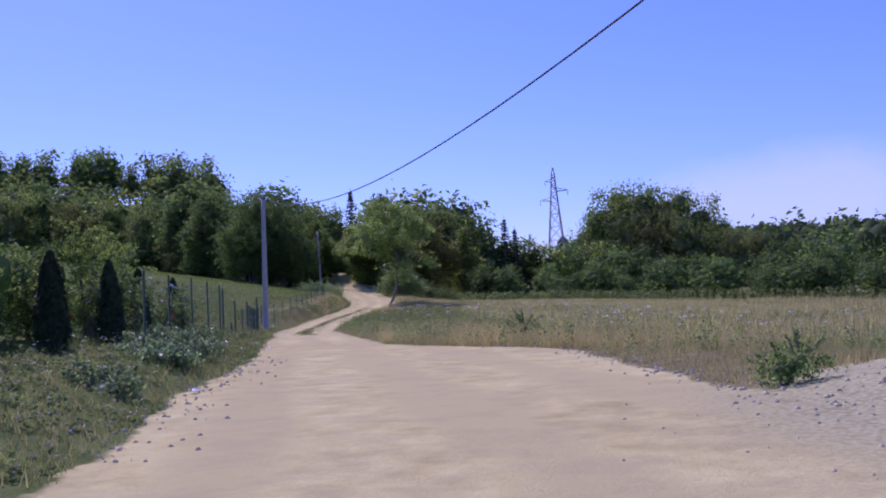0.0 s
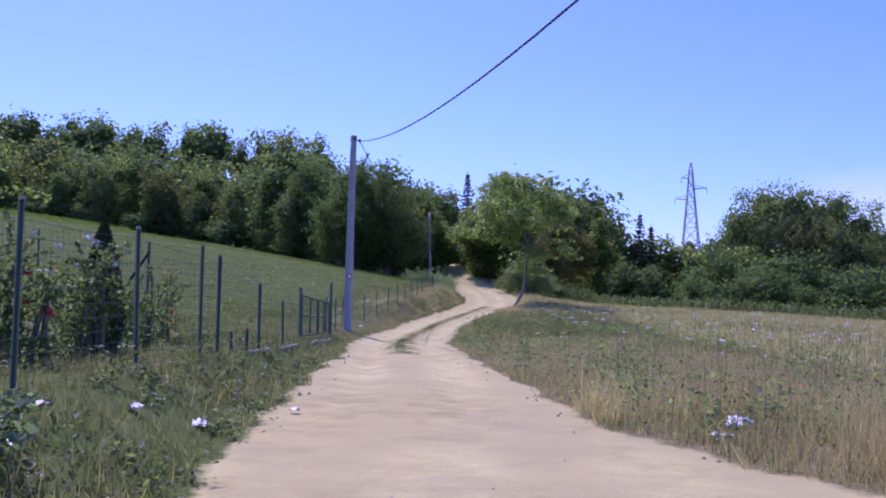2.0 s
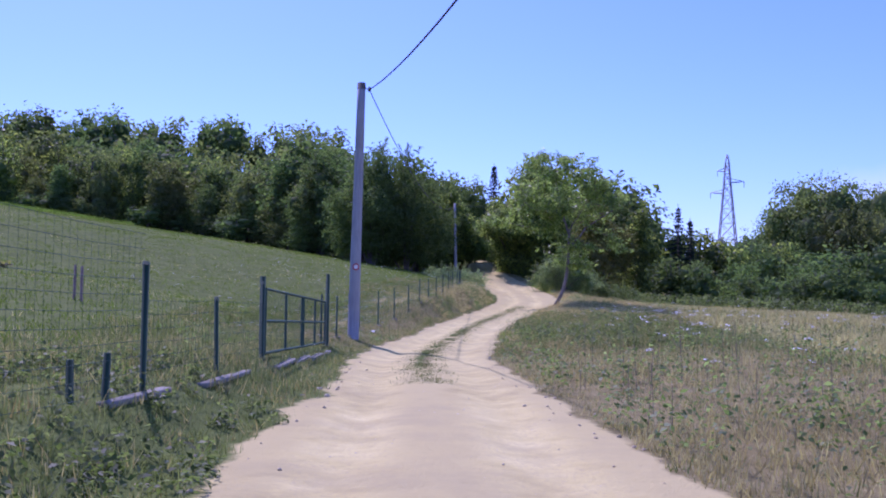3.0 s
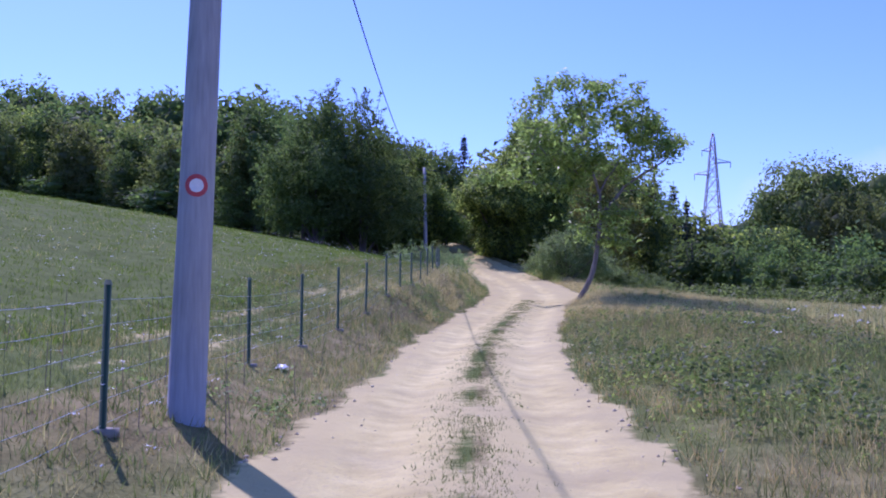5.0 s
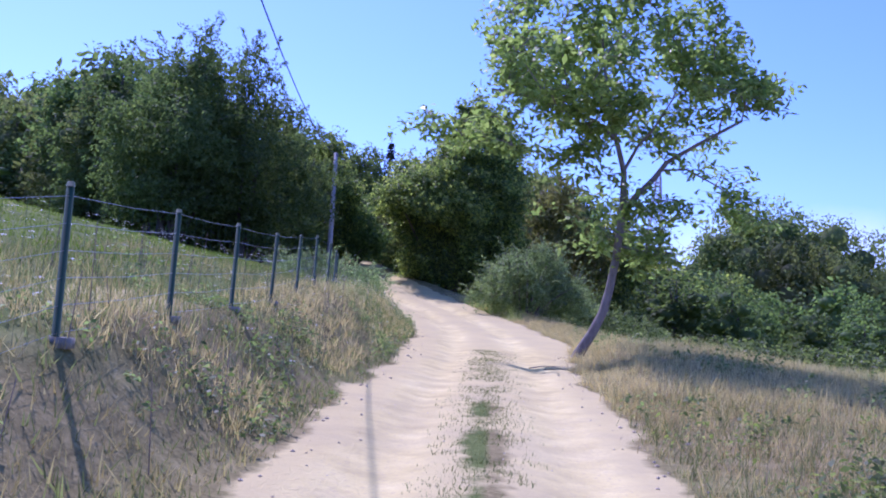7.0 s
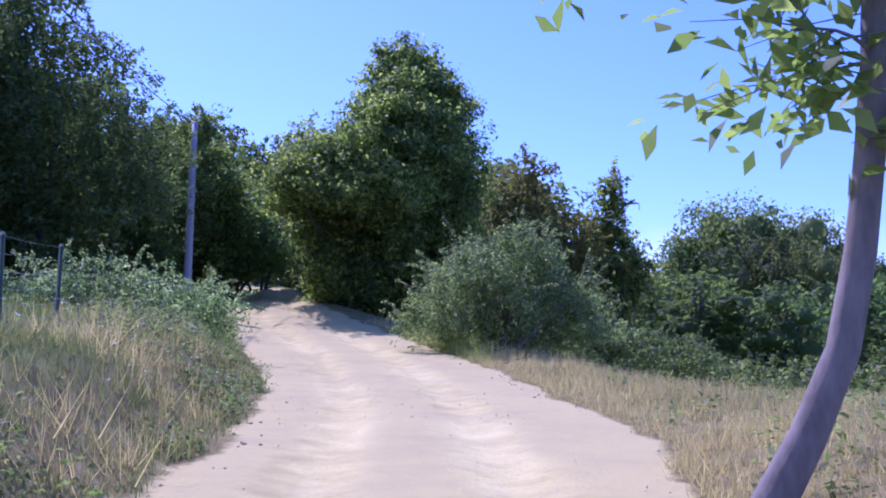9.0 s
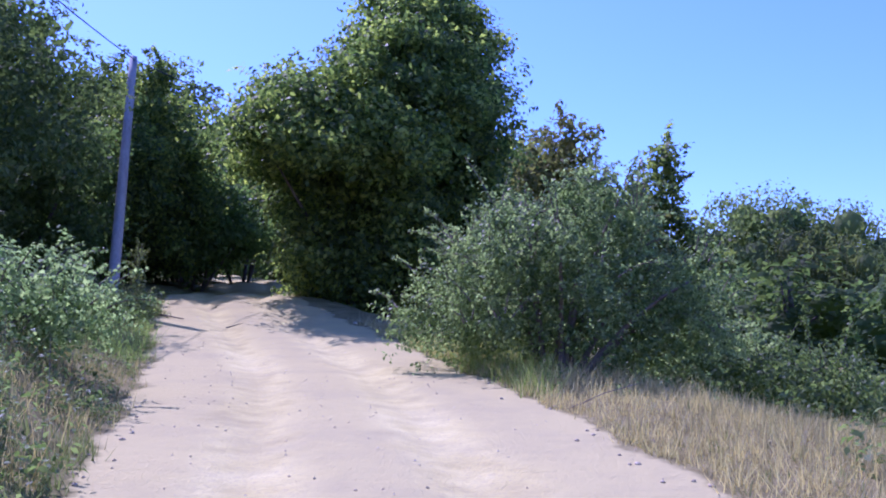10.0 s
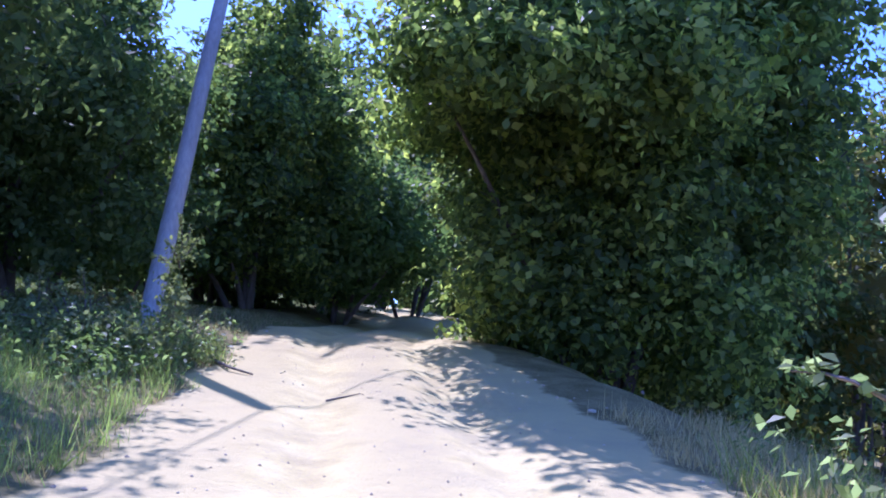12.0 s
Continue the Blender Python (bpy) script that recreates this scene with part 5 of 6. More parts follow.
x, y = clumped(gr, 1700, -1.3, -6.2, 4, 33, 1.3, 0.5, 0.0, 0.6)
stuff("bank_weeds", weeds(gr, x, y, 0.05 + 0.24 * gr.random(len(x)) ** 1.6, 20, 0.06), M_WEED, "broad-leaved weeds and creepers below the yard fence", "weeds")
x, y = clumped(gr, 1500, 1.7, 7.5, 46, 68, 1.5, 2.5, 0.05)
stuff("verge_weeds", weeds(gr, x, y, 0.14 + 0.4 * gr.random(len(x)) ** 1.5, 20, 0.065), M_WEED, "dense leafy green weeds beside the track", "weeds")
# paler plants mixed in to stand for highlights on the weeds
x, y = clumped(gr, 750, 1.7, 7.5, 46, 68, 1.1, 4.1, 0.2)
stuff("pale_verge_weeds", weeds(gr, x, y, 0.12 + 0.34 * gr.random(len(x)) ** 1.5, 16, 0.05), M_YELLOW, "yellow-green weeds beside the track standing in for leaf highlights", "weeds")
x, y = clumped(gr, 520, 1.6, 5.0, 46, 72, 0.8, 1.1, 0.3)
stuff("verge_tufts", blades(gr, x, y, 0.15 + 0.25 * gr.random(len(x)), 16, 0.0045, 0.06), M_GOLD, "pale dry grass tufts between the weeds at the track edge")
x, y = clumped(gr, 500, -1.9, -4.6, 84, 93, 1.0, 2.7, 0.0)
stuff("bank_tall_weeds", weeds(gr, x, y, 0.15 + 0.4 * gr.random(len(x)), 18, 0.055), M_WEED, "tall green weeds on the bank below the bramble", "weeds")
x, y = clumped(gr, 600, -1.8, -4.6, 80, 93, 1.3, 5.2, 0.0)
stuff("bank_tall_grass", blades(gr, x, y, 0.2 + 0.35 * gr.random(len(x)), 9, 0.005, 0.07), M_GOLD, "tall dry grass among the weeds on the bank")
x, y = clumped(gr, 1500, 1.7, 9, 14, 46, 2.0, 4.5, 0.15)
stuff("field_weeds", weeds(gr, x, y, 0.25 + 0.4 * gr.random(len(x)), 16, 0.07), M_WEED, "scattered green weeds in the dry grass", "weeds")
x, y = clumped(gr, 2200, -1.6, -6, 34, 100, 1.2, 6.5, 0.45)
stuff("bank_herbs", weeds(gr, x, y, 0.06 + 0.2 * gr.random(len(x)), 16, 0.05), M_WEED, "green herbs on the dry bank", "weeds")
x, y = clumped(gr, 900, 1.7, 9, 68, 108, 1.4, 8.5, 0.2)
stuff("field_herbs", weeds(gr, x, y, 0.15 + 0.35 * gr.random(len(x)), 16, 0.075), M_WEED, "green herbs at the edge of the dry field", "weeds")
x, y = clumped(gr, 700, -1.5, -2.6, 62, 92, 0.9, 3.5, 0.15)
stuff("track_edge_herbs", weeds(gr, x, y, 0.1 + 0.35 * gr.random(len(x)) ** 1.5, 20, 0.055), M_WEED, "leafy herbs hanging over the edge of the track", "weeds")
# fresh growth at the foot of the bramble and of the leaning pole
n = 900
x, y = gr.uniform(-6.9, -3.6, n), gr.uniform(93.0, 101.0, n)
ok = (lot_mask(x, y) < 0.5) & (x < -4.7 + 0.1 * (y - 93))
x, y = x[ok], y[ok]
stuff("bramble_foot_grass", blades(gr, x, y, 0.15 + 0.45 * gr.random(len(x)) ** 1.3, 10, 0.0045, 0.08), M_YELLOW, "tall fresh grass at the foot of the bramble")
x, y = gr.normal(-13.0, 0.55, 150), gr.normal(103.0, 1.1, 150)
ok = lot_mask(x, y) < 0.5
x, y = x[ok], y[ok]
stuff("pole_foot_weeds", weeds(gr, x, y, 0.2 + 0.5 * gr.random(len(x)), 20, 0.075), M_WEED, "light green weeds at the foot of the leaning pole", "weeds")
n = 900
x, y = gr.uniform(-14.4, -10.6, n), gr.uniform(96.5, 105, n)
ok = lot_mask(x, y) < 0.4
x, y = x[ok], y[ok]
stuff("bank_fresh_grass", blades(gr, x, y, 0.14 + 0.34 * gr.random(len(x)) ** 1.4, 9, 0.005, 0.08), M_YELLOW, "soft light green grass on the bank before the leaning pole")
# low creepers and scrub in front of the bushes across the field
n = 1100
t = gr.random(n)
x = 2 + t * 44 + gr.normal(size=n) * 1.2
y = np.interp(x, (2, 16, 30, 46), (109, 101, 88, 65)) + gr.normal(size=n) * 2.2
stuff("field_scrub", weeds(gr, x, y, 0.5 + 0.7 * gr.random(n), 26, 0.2), M_WEED, "low green scrub and creepers along the far side of the field", "weeds")


def stalks(r, x, y, h, rad=0.004):
    pcs = []
    for a, b, c in zip(x, y, h):
        z = gz(a, b)
        pcs.append(tube([(a, b, z - 0.02), (a + r.uniform(-.06, .06), b + r.uniform(-.06, .06), z + c)], [rad, rad * 0.6], 3, False))
    return joined(pcs)


def umbels(r, x, y, h, size):
    """Flat heads of tiny white flowers."""
    P = []
    for a, b, c in zip(x, y, h):
        m = 9
        z = gz(a, b) + c
        P.append(np.stack((a + r.normal(size=m) * size, b + r.normal(size=m) * size, z + r.normal(size=m) * size * 0.2), 1))
    P = np.concatenate(P)
    return leaves_at(r, P, r.normal(size=P.shape) * 0.3 + np.array((0, 0, 1)), size * 0.8, 0.9)


x, y = scatter(gr, 2300, 1.7, 7.0, 17, 27, 1.4)
ok = waves(x, y, 1.6, 0.7) > -0.1
x, y = x[ok], y[ok]
stuff("tall_golden_grass", blades(gr, x, y, 0.25 + 0.45 * gr.random(len(x)), 8, 0.0045, 0.07, 1.0), M_GOLD, "tall golden grass tufts at the edge of the turning place")
x, y = scatter(gr, 520, 2.2, 12, 18, 34)
ok = waves(x, y, 2.1, 3.3) > -0.15
x, y = x[ok], y[ok]
stuff("tall_weeds", weeds(gr, x, y, 0.3 + 0.5 * gr.random(len(x)), 26, 0.045), M_WEED, "tall thin green weeds among the dry grass", "weeds")
x, y = scatter(gr, 110, 2.0, 9, 19, 40)
stuff("dry_stalks", stalks(gr, x, y, 0.4 + 0.6 * gr.random(len(x)), 0.005), M_TWIG, "brown dead stalks standing in the field edge", "weeds")
n = 480
y = gr.uniform(17, 60, n)
x = road_x(y) + right_w(y) + 1.2 + 13 * gr.random(n) ** 0.8
ok = (waves(x, y, 3.0, 5.0) > -0.2) & (lot_mask(x, y) < 0.2)
x, y = x[ok], y[ok]
hh = 0.5 + 0.4 * gr.random(len(x))
stuff("flower_stalks", stalks(gr, x, y, hh), M_GRASS, "thin green flower stalks in the field", "flowers")
stuff("white_flowers", umbels(gr, x, y, hh, 0.05), M_FLOWER, "white flat-headed wild flowers over the dry grass", "flowers")
n = 420
# the quarter below the yard stands in for glare on leaves
y = np.where(gr.random(n) < 0.25, gr.uniform(7, 26, n), gr.uniform(40, 92, n))
x = road_x(y) - left_w(y) - 0.4 - 3.2 * gr.random(n)
hh = 0.15 + 0.3 * gr.random(n)
stuff("bank_flowers_and_glare", umbels(gr, x, y, hh, 0.02), M_FLOWER, "small pale flowers and seed heads on the bank, and white flecks for leaf glare", "flowers")
x = gr.uniform(-18, -9, 300)
y = gr.uniform(50, 86, 300)
stuff("meadow_flowers", umbels(gr, x, y, 0.2 + 0.15 * gr.random(300), 0.03), M_FLOWER, "small white flowers in the meadow", "flowers")
y = gr.uniform(46, 92, 150)
x = road_x(y) - left_w(y) - 0.3 - 3.0 * gr.random(150)
stuff("dead_stalks", stalks(gr, x, y, 0.3 + 0.5 * gr.random(150), 0.005), M_TWIG, "brown dead stalks standing on the bank", "weeds")


# ------------------------------------------------------------- stones and litter
def stone(r, size, flat=0.6):
    n, m = 7, 5
    vs = []
    for i in range(m):
        th = math.pi * (i + 0.5) / m
        for j in range(n):
            ph = 2 * math.pi * j / n
            k = r.uniform(0.75, 1.15)
            vs.append((size * k * math.sin(th) * math.cos(ph), size * k * math.sin(th) * math.sin(ph) * 0.8, size * flat * k * math.cos(th)))
    fs = [(i * n + j, i * n + (j + 1) % n, (i + 1) * n + (j + 1) % n, (i + 1) * n + j) for i in range(m - 1) for j in range(n)]
    for base in (0, (m - 1) * n):
        fs += [(base, base + 1, base + 2, base + 3), (base, base + 3, base + 4, base + 5), (base, base + 5, base + 6, base + 6)][:2]
    return np.array(vs), np.array(fs)


sr = np.random.default_rng(9)
ROCKS = [mesh_from("rock", *stone(sr, 1.0, sr.uniform(0.45, 0.75)), [M_STONE]) for _ in range(6)]


def rock(x, y, s, label="pale limestone lump at the edge of the track"):
    ob = new("rock", ROCKS[int(sr.integers(0, 6))])
    ob.matrix_world = pose(x, y, gz(x, y) + s * 0.12, sr.uniform(-12, 12), sr.uniform(-12, 12), sr.uniform(0, 360)) @ Matrix.Diagonal((s, s, s, 1))
    tagged(ob, label, "rock", "rocks beside the track")


for i in range(40):
    y = sr.uniform(5.5, 19)
    x = float(road_x(y) - left_w(y)) + -abs(sr.normal()) * 0.4 + 0.1
    rock(x, y, sr.uniform(0.018, 0.05))
for i in range(44):
    y = sr.uniform(7, 21)
    x = float(road_x(y) + right_w(y)) + abs(sr.normal()) * 0.5 - 0.1
    rock(x, y, sr.uniform(0.018, 0.045), "pale stone at the edge of the turning place")
for i in range(18):
    x, y = sr.normal(9.8, 1.3), sr.normal(5.6, 1.8)
    rock(x, y, sr.uniform(0.03, 0.08), "pale stone in the gravel heap")
for i in range(24):
    y = sr.uniform(24, 108)
    s_ = sr.choice((-1, 1))
    x = float(road_x(y) + (right_w(y) if s_ > 0 else -left_w(y))) - s_ * sr.uniform(-0.2, 0.3)
    rock(x, y, sr.uniform(0.02, 0.055))


def pebbles(n, place, lo, hi, name, label, mat=M_STONE):
    tmpl = [stone(sr, 1.0, 0.6) for _ in range(5)]
    pcs = []
    for i in range(n):
        x, y = place()
        v, f = tmpl[i % 5]
        s = sr.uniform(lo, hi)
        a = sr.uniform(0, 6.28)
        rot = np.array(((math.cos(a), -math.sin(a), 0), (math.sin(a), math.cos(a), 0), (0, 0, 1)))
        pcs.append((v @ rot.T * s + np.array((x, y, gz(x, y) + s * 0.125)), f))
    tagged(new(name, mesh_from(name, *joined(pcs), [mat])), label, "gravel", kind="stuff")


def on_road():
    y = sr.uniform(1, 108)
    return float(road_x(y)) + sr.uniform(-1, 1) * float(left_w(y)) * 0.95, y


def on_heap():
    return sr.normal(9.2, 1.7), sr.normal(5.6, 2.4)


def lot_edge():
    y = sr.uniform(5, 20)
    if sr.random() < 0.5:
        return float(road_x(y) - left_w(y)) + sr.normal() * 0.4, y
    return float(road_x(y) + right_w(y)) + sr.normal() * 0.35 + 0.2, y


pebbles(600, on_road, 0.004, 0.013, "road_pebbles", "small stones scattered over the dirt track")
def rut_edge():
    y = sr.uniform(84, 108)
    return float(road_x(y)) + sr.choice((-1.25, -0.35, 0.35, 1.25)) + sr.normal() * 0.22, y


def verge_edge():
    y = sr.uniform(22, 106)
    s_ = sr.choice((-1, 1))
    return float(road_x(y) + (right_w(y) if s_ > 0 else -left_w(y))) + sr.normal() * 0.22, y


pebbles(420, rut_edge, 0.004, 0.016, "clay_clods", "dry clay clods along the wheel ruts", M_CLOD)
pebbles(700, verge_edge, 0.008, 0.03, "edge_clods", "crumbled clay along the edges of the track", M_CLOD)
pebbles(800, on_heap, 0.006, 0.024, "heap_gravel", "coarse pale gravel of the heap")
pebbles(640, lot_edge, 0.01, 0.04, "edge_rubble", "rubble along the edges of the turning place")


def crumpled(x, y, s, label):
    r = np.random.default_rng(int(abs(x * 91 + y * 37)))
    n = 8
    vs = []
    for i in range(n):
        for j in range(n):
            a, b = i / (n - 1) - 0.5, j / (n - 1) - 0.5
            vs.append((a * s * 1.3 + r.normal() * s * 0.05, b * s + r.normal() * s * 0.05, abs(r.normal()) * s * 0.28 * (1.1 - abs(a) - abs(b)) + 0.012))
    top = [(i * n + j, (i + 1) * n + j, (i + 1) * n + j + 1, i * n + j + 1) for i in range(n - 1) for j in range(n - 1)]
    low = [(v[0], v[1], max(v[2] - 0.01, 0.0)) for v in vs]
    m = len(vs)
    fs = top + [tuple(m + q for q in f[::-1]) for f in top]
    ob = new("plastic_bag", mesh_from("plastic_bag", vs + low, fs, [M_BAG], smooth=True))
    ob.matrix_world = pose(x, y, gz(x, y) + 0.03, r.uniform(-8, 8), r.uniform(-8, 8), r.uniform(0, 360))
    tagged(ob, label, "litter", "litter in the grass")


for x, y, s in ((2.39, 24.8, 0.26), (2.07, 23.65, 0.16), (-2.8, 22.6, 0.13), (-3.1, 21.9, 0.1), (-0.6, 10.6, 0.13), (3.3, 22.0, 0.1), (-8.5, 53.2, 0.14), (-2.5, 24.6, 0.1)):
    crumpled(x, y, s, "crumpled white plastic bag lying in the grass")


def stick(pts, r, label, name="branch"):
    q = [(x, y, gz(x, y) + z) for x, y, z in pts]
    ob = new(name, mesh_from(name, *tube(q, [r * (1 - 0.6 * i / (len(q) - 1)) for i in range(len(q))], 7), [M_TWIG], smooth=True))
    tagged(ob, label, "branch", "dead branches")


stick([(-5.15, 76.4, 0.015), (-4.85, 76.5, 0.03), (-4.5, 76.55, 0.02)], 0.012, "grey fallen branch lying beside the leaning tree")
stick([(-4.9, 75.9, 0.012), (-4.6, 75.85, 0.02), (-4.35, 75.9, 0.015)], 0.011, "thin fallen branch on the edge of the track")
# solid bar put where the leaning pole's shadow falls
stick([(-12.6, 104.5, 0.02), (-12.2, 104.0, 0.05), (-11.8, 103.8, 0.02)], 0.025, "thin brown bar standing in for the leaning pole's shadow on the track")
stick([(-10.7, 103.2, 0.01), (-10.35, 103.3, 0.02)], 0.012, "short dead stick on the track")
stick([(-4.6, 92.6, 0.0), (-4.2, 92.8, 0.12), (-3.8, 92.9, 0.2)], 0.009, "bare grey twig sticking out of the grass")
stick([(-8.25, 67.4, 0.5), (-8.3, 67.4, 0.42), (-8.1, 67.2, 0.25), (-8.05, 67.1, -0.02)], 0.006, "bent pale dead stem on the bank")


# ------------------------------------------------------------- yard plants and kerbs
def conifer(x, y, h, r0, label):
    r = np.random.default_rng(int(abs(x * 13 + y * 7)))
    ob = thing("cypress", x, y, gz(x, y) - 0.03, label, "tree", "clipped cypresses in the yard")
    n = 3600
    t = r.random(n) ** 0.8
    a = r.uniform(0, 2 * np.pi, n)
    prof = r0 * np.minimum(1, (t + 0.12) * 3) * (1 - t) ** 0.55 * (1 + 0.1 * np.sin(a * 5 + t * 9))
    q = prof * r.uniform(0.72, 1.04, n)
    p = np.stack((np.cos(a) * q, np.sin(a) * q, 0.05 + t * h), 1)
    nrm = np.stack((np.cos(a), np.sin(a), np.full(n, 0.3)), 1) + r.normal(size=(n, 3)) * 0.4
    core = tube([(0, 0, 0.05), (0, 0, h * 0.25), (0, 0, h * 0.6), (0, 0, h * 0.92)], [r0 * 0.6, r0 * 0.75, r0 * 0.5, 0.03], 9)
    part("crown", mesh_from("cypress_crown", *joined([leaves_at(r, p, nrm, 0.1, 0.5), core]), [M_THUJA]), ob)
    part("trunk", mesh_from("cypress_trunk", *tube([(0, 0, -0.1), (0, 0, 0.3)], [0.05, 0.04], 7), [M_BARK]), ob)


for x, y, h, r0 in ((-6.0, 26.7, 1.85, 0.36), (-5.9, 23.3, 1.95, 0.38), (-4.8, 18.3, 1.95, 0.38), (-4.5, 14.6, 2.0, 0.4)):
    conifer(x, y, h, r0, "dark green clipped cypress behind the wire fence")


def rose(x, y, h, seed, petals, label):
    ob = leafy("rose_bush", x, y, [(0, 0, h * 0.5, 0.34, 0.34, h * 0.36), (0.12, 0.1, h * 0.8, 0.26, 0.26, h * 0.2), (-0.15, 0, h * 0.35, 0.3, 0.3, h * 0.25)],
               900, 0.07, M_WEED, label, "bush", 5, seed, 0.6, 14, 0.5, 0.0, 0.3, M_TWIG, group="roses in the yard")
    r = np.random.default_rng(seed + 500)
    for mt, lab in petals:
        p = np.concatenate([np.array((r.normal() * 0.3, r.normal() * 0.3, h * r.uniform(0.5, 1.1))) + r.normal(size=(7, 3)) * 0.025 for _ in range(5)])
        part("blossom", mesh_from("blossom", *leaves_at(r, p, r.normal(size=p.shape) + np.array((0, 0, 1)), 0.06, 0.9), [mt]), ob, lab)


REDS, WHITES = [(M_ROSE, "red rose blossoms")], [(M_FLOWER, "pale rose blossoms")]
for i, (x, y, h, pt) in enumerate(((-5.75, 25.9, 1.6, WHITES), (-5.95, 26.3, 1.3, REDS), (-6.2, 28.4, 0.95, REDS), (-6.0, 23.6, 1.5, WHITES), (-5.5, 24.2, 1.1, REDS), (-4.9, 20.0, 1.5, WHITES), (-6.3, 22.6, 1.7, WHITES), (-6.4, 27.8, 1.1, WHITES), (-5.2, 16.4, 1.4, REDS), (-6.4, 24.9, 1.6, WHITES), (-6.2, 21.4, 1.8, WHITES), (-5.6, 19.3, 1.7, REDS))):
    rose(x, y, h, 60 + i, pt, "straggling rose bush behind the wire fence")
leafy("young_tree", -6.9, 24.6, [(0, 0, 1.3, 0.4, 0.4, 0.5), (0.2, 0.1, 2.0, 0.35, 0.3, 0.45), (-0.3, 0, 2.6, 0.26, 0.26, 0.4)], 1300, 0.085, M_YELLOW, "young tree with pale yellow-green shoots in the yard", "tree", 4, 81, 0.6, 34, 0.6, 0.0)
leafy("young_tree", -6.3, 20.6, [(0, 0, 1.2, 0.5, 0.5, 0.6), (0.2, 0.1, 2.0, 0.5, 0.5, 0.6), (-0.25, 0, 2.6, 0.35, 0.35, 0.45)], 3000, 0.075, M_YELLOW, "young tree with light leaves in the yard", "tree", 4, 82, 0.6, 30, 0.6, 0.0)
leafy("yard_bush", -7.4, 17.6, [(0, 0, 1.0, 0.9, 0.9, 0.9), (0.4, 0.6, 1.6, 0.7, 0.7, 0.7), (-0.4, 1.2, 1.3, 0.9, 0.9, 0.9)], 5000, 0.08, M_BIG, "tall leafy bush in the yard behind the fence", "bush", 6, 83, 0.6, 40, 0.6, 0.5)
leafy("brown_shrub", -6.7, 30.2, [(0, 0, 0.45, 0.3, 0.3, 0.45), (0.05, 0, 0.85, 0.2, 0.2, 0.3)], 700, 0.06, M_RUST, "small shrub with reddish brown leaves behind the fence", "bush", 4, 87, 0.55, 14, 0.3, 0.0)
for i, (x, y, h) in enumerate(((-9.4, 26.4, 1.9), (-9.2, 22.8, 2.0), (-6.9, 16.2, 2.5), (-7.4, 20.0, 2.3), (-5.6, 12.4, 2.3), (-6.7, 22.2, 1.8))):
    leafy("yard_bush", x, y, [(0, 0, h * 0.4, 0.7, 0.7, h * 0.42), (0.4, 0.3, h * 0.7, 0.55, 0.55, h * 0.3), (-0.5, 0, h * 0.55, 0.65, 0.65, h * 0.35)], 3000, 0.09, M_WOOD,
          "dark green shrub at the back of the yard", "bush", 5, 90 + i, 0.6, 24, 0.5, 0.6, group="shrubs of the yard")
for i, (x, y, s) in enumerate(((-2.3, 13.6, 0.6), (-2.6, 15.0, 0.75), (-3.0, 16.4, 0.8), (-3.3, 17.8, 0.75), (-2.4, 16.4, 0.55), (-2.7, 17.8, 0.55), (-3.1, 19.3, 0.6), (-2.0, 13.9, 0.5), (-1.5, 9.6, 0.45))):
    leafy("low_bramble", x, y, [(0, 0, 0.1 * s, 0.8 * s, 1.0 * s, 0.16 * s), (-0.5 * s, 0.5 * s, 0.14 * s, 0.7 * s, 0.8 * s, 0.2 * s), (0.4 * s, -0.6 * s, 0.08 * s, 0.6 * s, 0.7 * s, 0.14 * s)], 2200, 0.07, M_LOW,
          "low bluish-green bramble on the bank below the yard", "bush", 4, 190 + i, 0.65, 22, 0.35, 0.0, 0.3, M_TWIG, group="brambles below the yard")
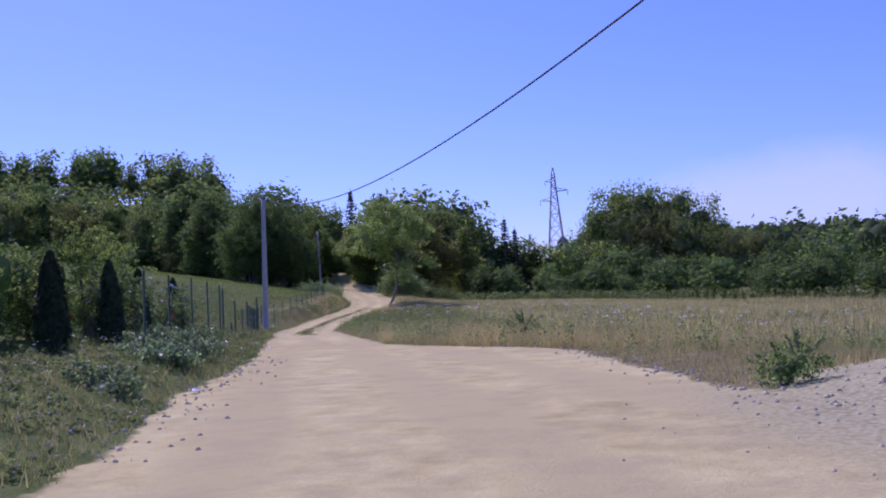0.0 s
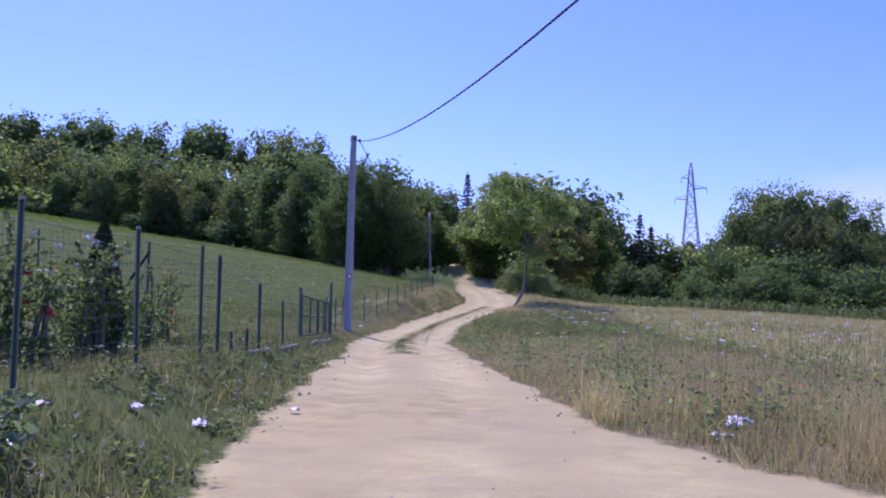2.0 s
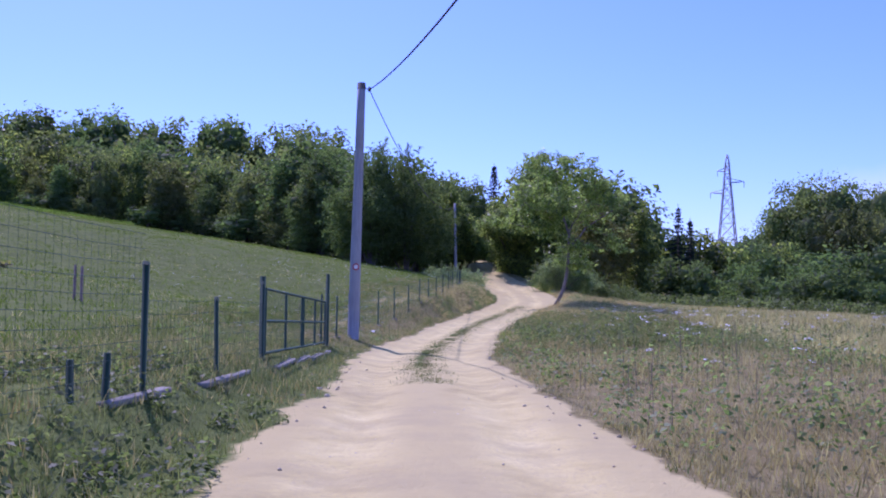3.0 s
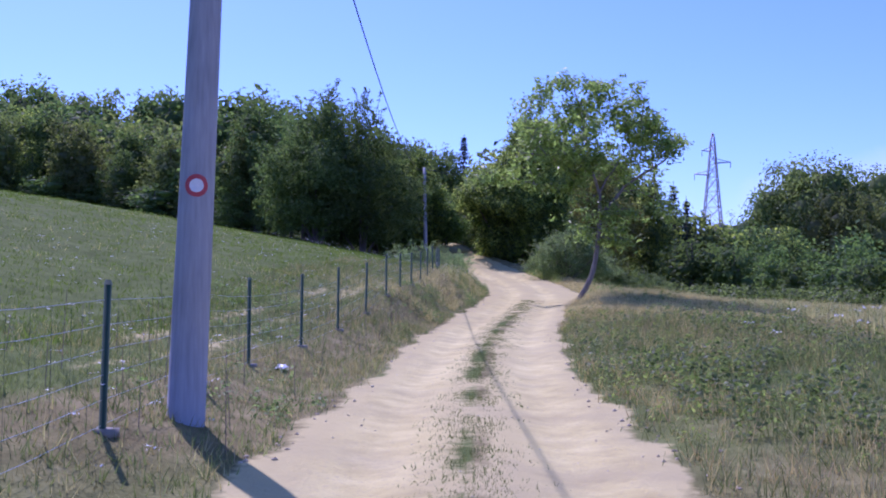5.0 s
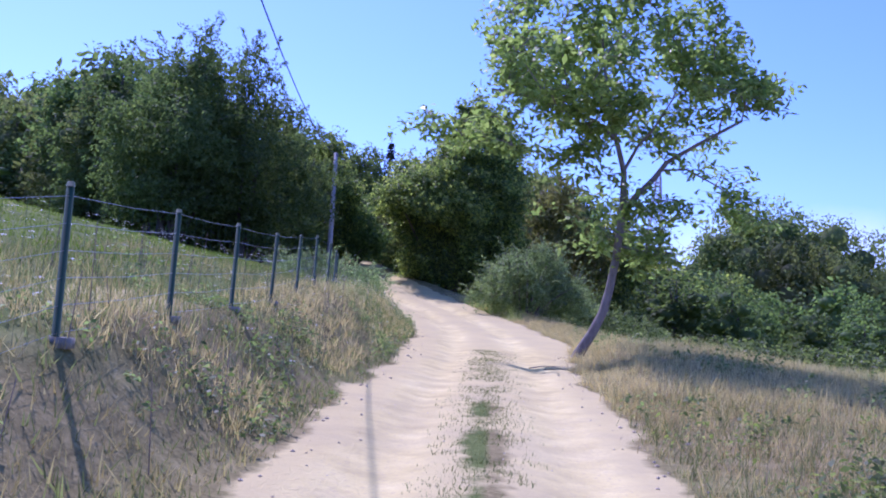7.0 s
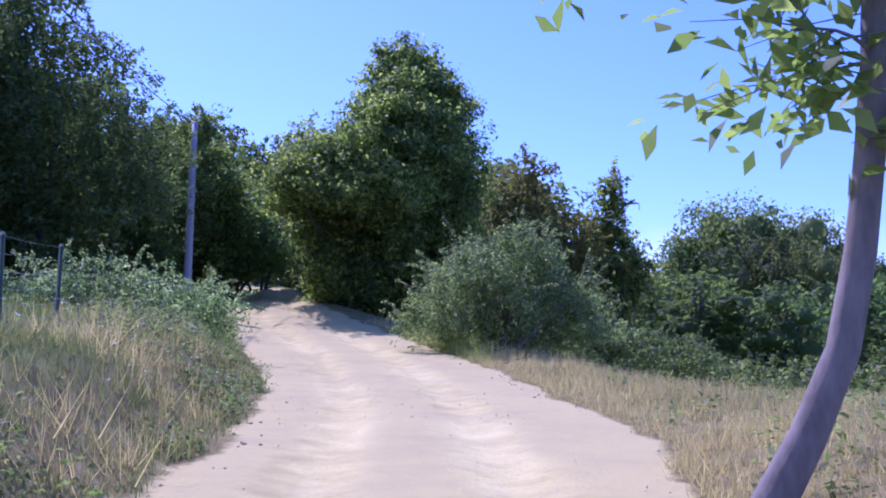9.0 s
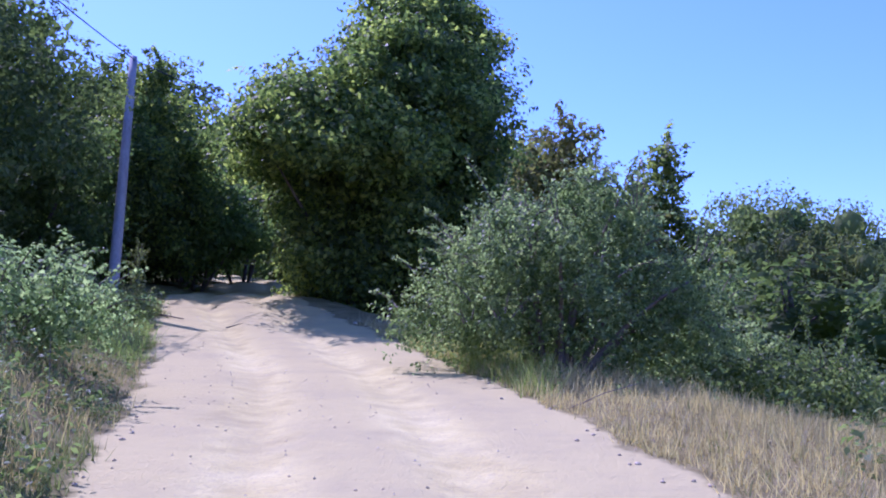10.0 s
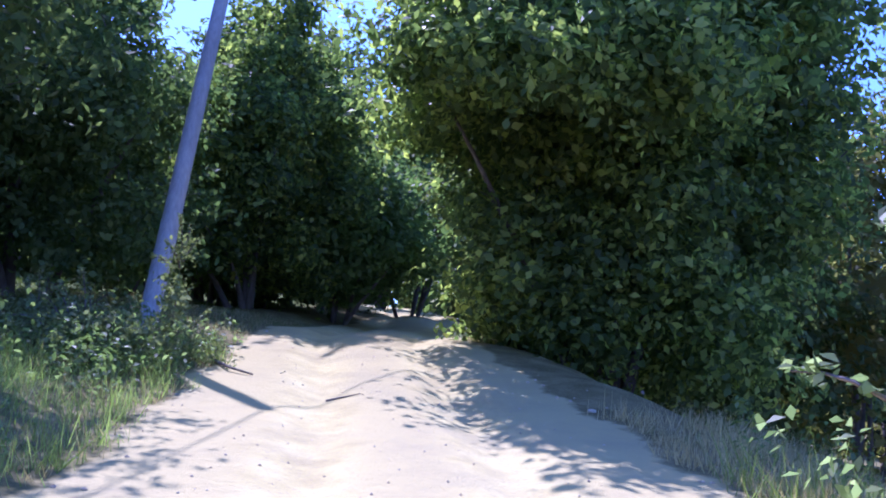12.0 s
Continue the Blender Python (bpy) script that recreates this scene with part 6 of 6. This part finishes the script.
leafy("field_bush", 7.0, 7.5, [(0, 0, 0.2, 0.36, 0.36, 0.24), (0.2, 0.1, 0.28, 0.26, 0.26, 0.22)], 1100, 0.05, M_WEED, "dark green weed bush beside the gravel heap", "bush", 5, 84, 0.5, 16, 0.22, 0.4)
leafy("field_bush", 4.9, 22.4, [(0, 0, 0.3, 0.35, 0.35, 0.35)], 700, 0.06, M_WEED, "dark weed bush at the edge of the dry grass", "bush", 4, 85, 0.5, 14, 0.4, 0.4)


def kerb(x0, y0, x1, y1, label="weathered pale concrete kerb lying under the fence"):
    a, c = Vector((x0, y0, 0)), Vector((x1, y1, 0))
    d = c - a
    me = mesh_from("kerb", *box(0, 0, 0, d.length, 0.12, 0.06), [M_CONCRETE])
    bm = bmesh.new()
    bm.from_mesh(me)
    bmesh.ops.bevel(bm, geom=bm.edges[:], offset=0.012, segments=1, affect="EDGES")
    bm.to_mesh(me)
    bm.free()
    ob = new("kerb", me)
    mx, my = (x0 + x1) / 2, (y0 + y1) / 2
    ob.matrix_world = Matrix.Translation((mx, my, gz(mx, my) + 0.005)) @ Matrix.Rotation(math.atan2(d.y, d.x), 4, "Z")
    tagged(ob, label, "kerb", "kerbs under the fence")


for q in ((-4.2, 24.3, -4.32, 25.4), (-4.86, 29.5, -4.95, 30.8), (-5.08, 31.9, -5.28, 33.7), (-5.5, 35.4, -5.84, 37.1), (-5.9, 37.3, -6.2, 39.0), (-6.26, 39.3, -6.58, 41.0), (-6.64, 41.3, -6.98, 43.0), (-3.62, 19.2, -3.78, 20.5)):
    kerb(*q)


def old_post(x, y, h, mat, label):
    ob = new("old_post", mesh_from("old_post", *tube([(0, 0, -0.2), (random.uniform(-.03, .03), 0, h)], [0.035, 0.03], 8), [mat]))
    ob.matrix_world = pose(x, y, gz(x, y))
    tagged(ob, label, "post", "old posts")


for x, y, h, mt, lab in ((-4.97, 29.72, 0.38, M_GREEN, "short green steel stump of a post"), (-5.14, 29.5, 0.3, M_GREEN, "short green steel stump of a post"),
                         (-13.0, 42.6, 0.8, M_TWIG, "thin wooden stake in the meadow"), (-12.7, 42.4, 0.8, M_TWIG, "thin wooden stake in the meadow")):
    old_post(x, y, h, mt, lab)
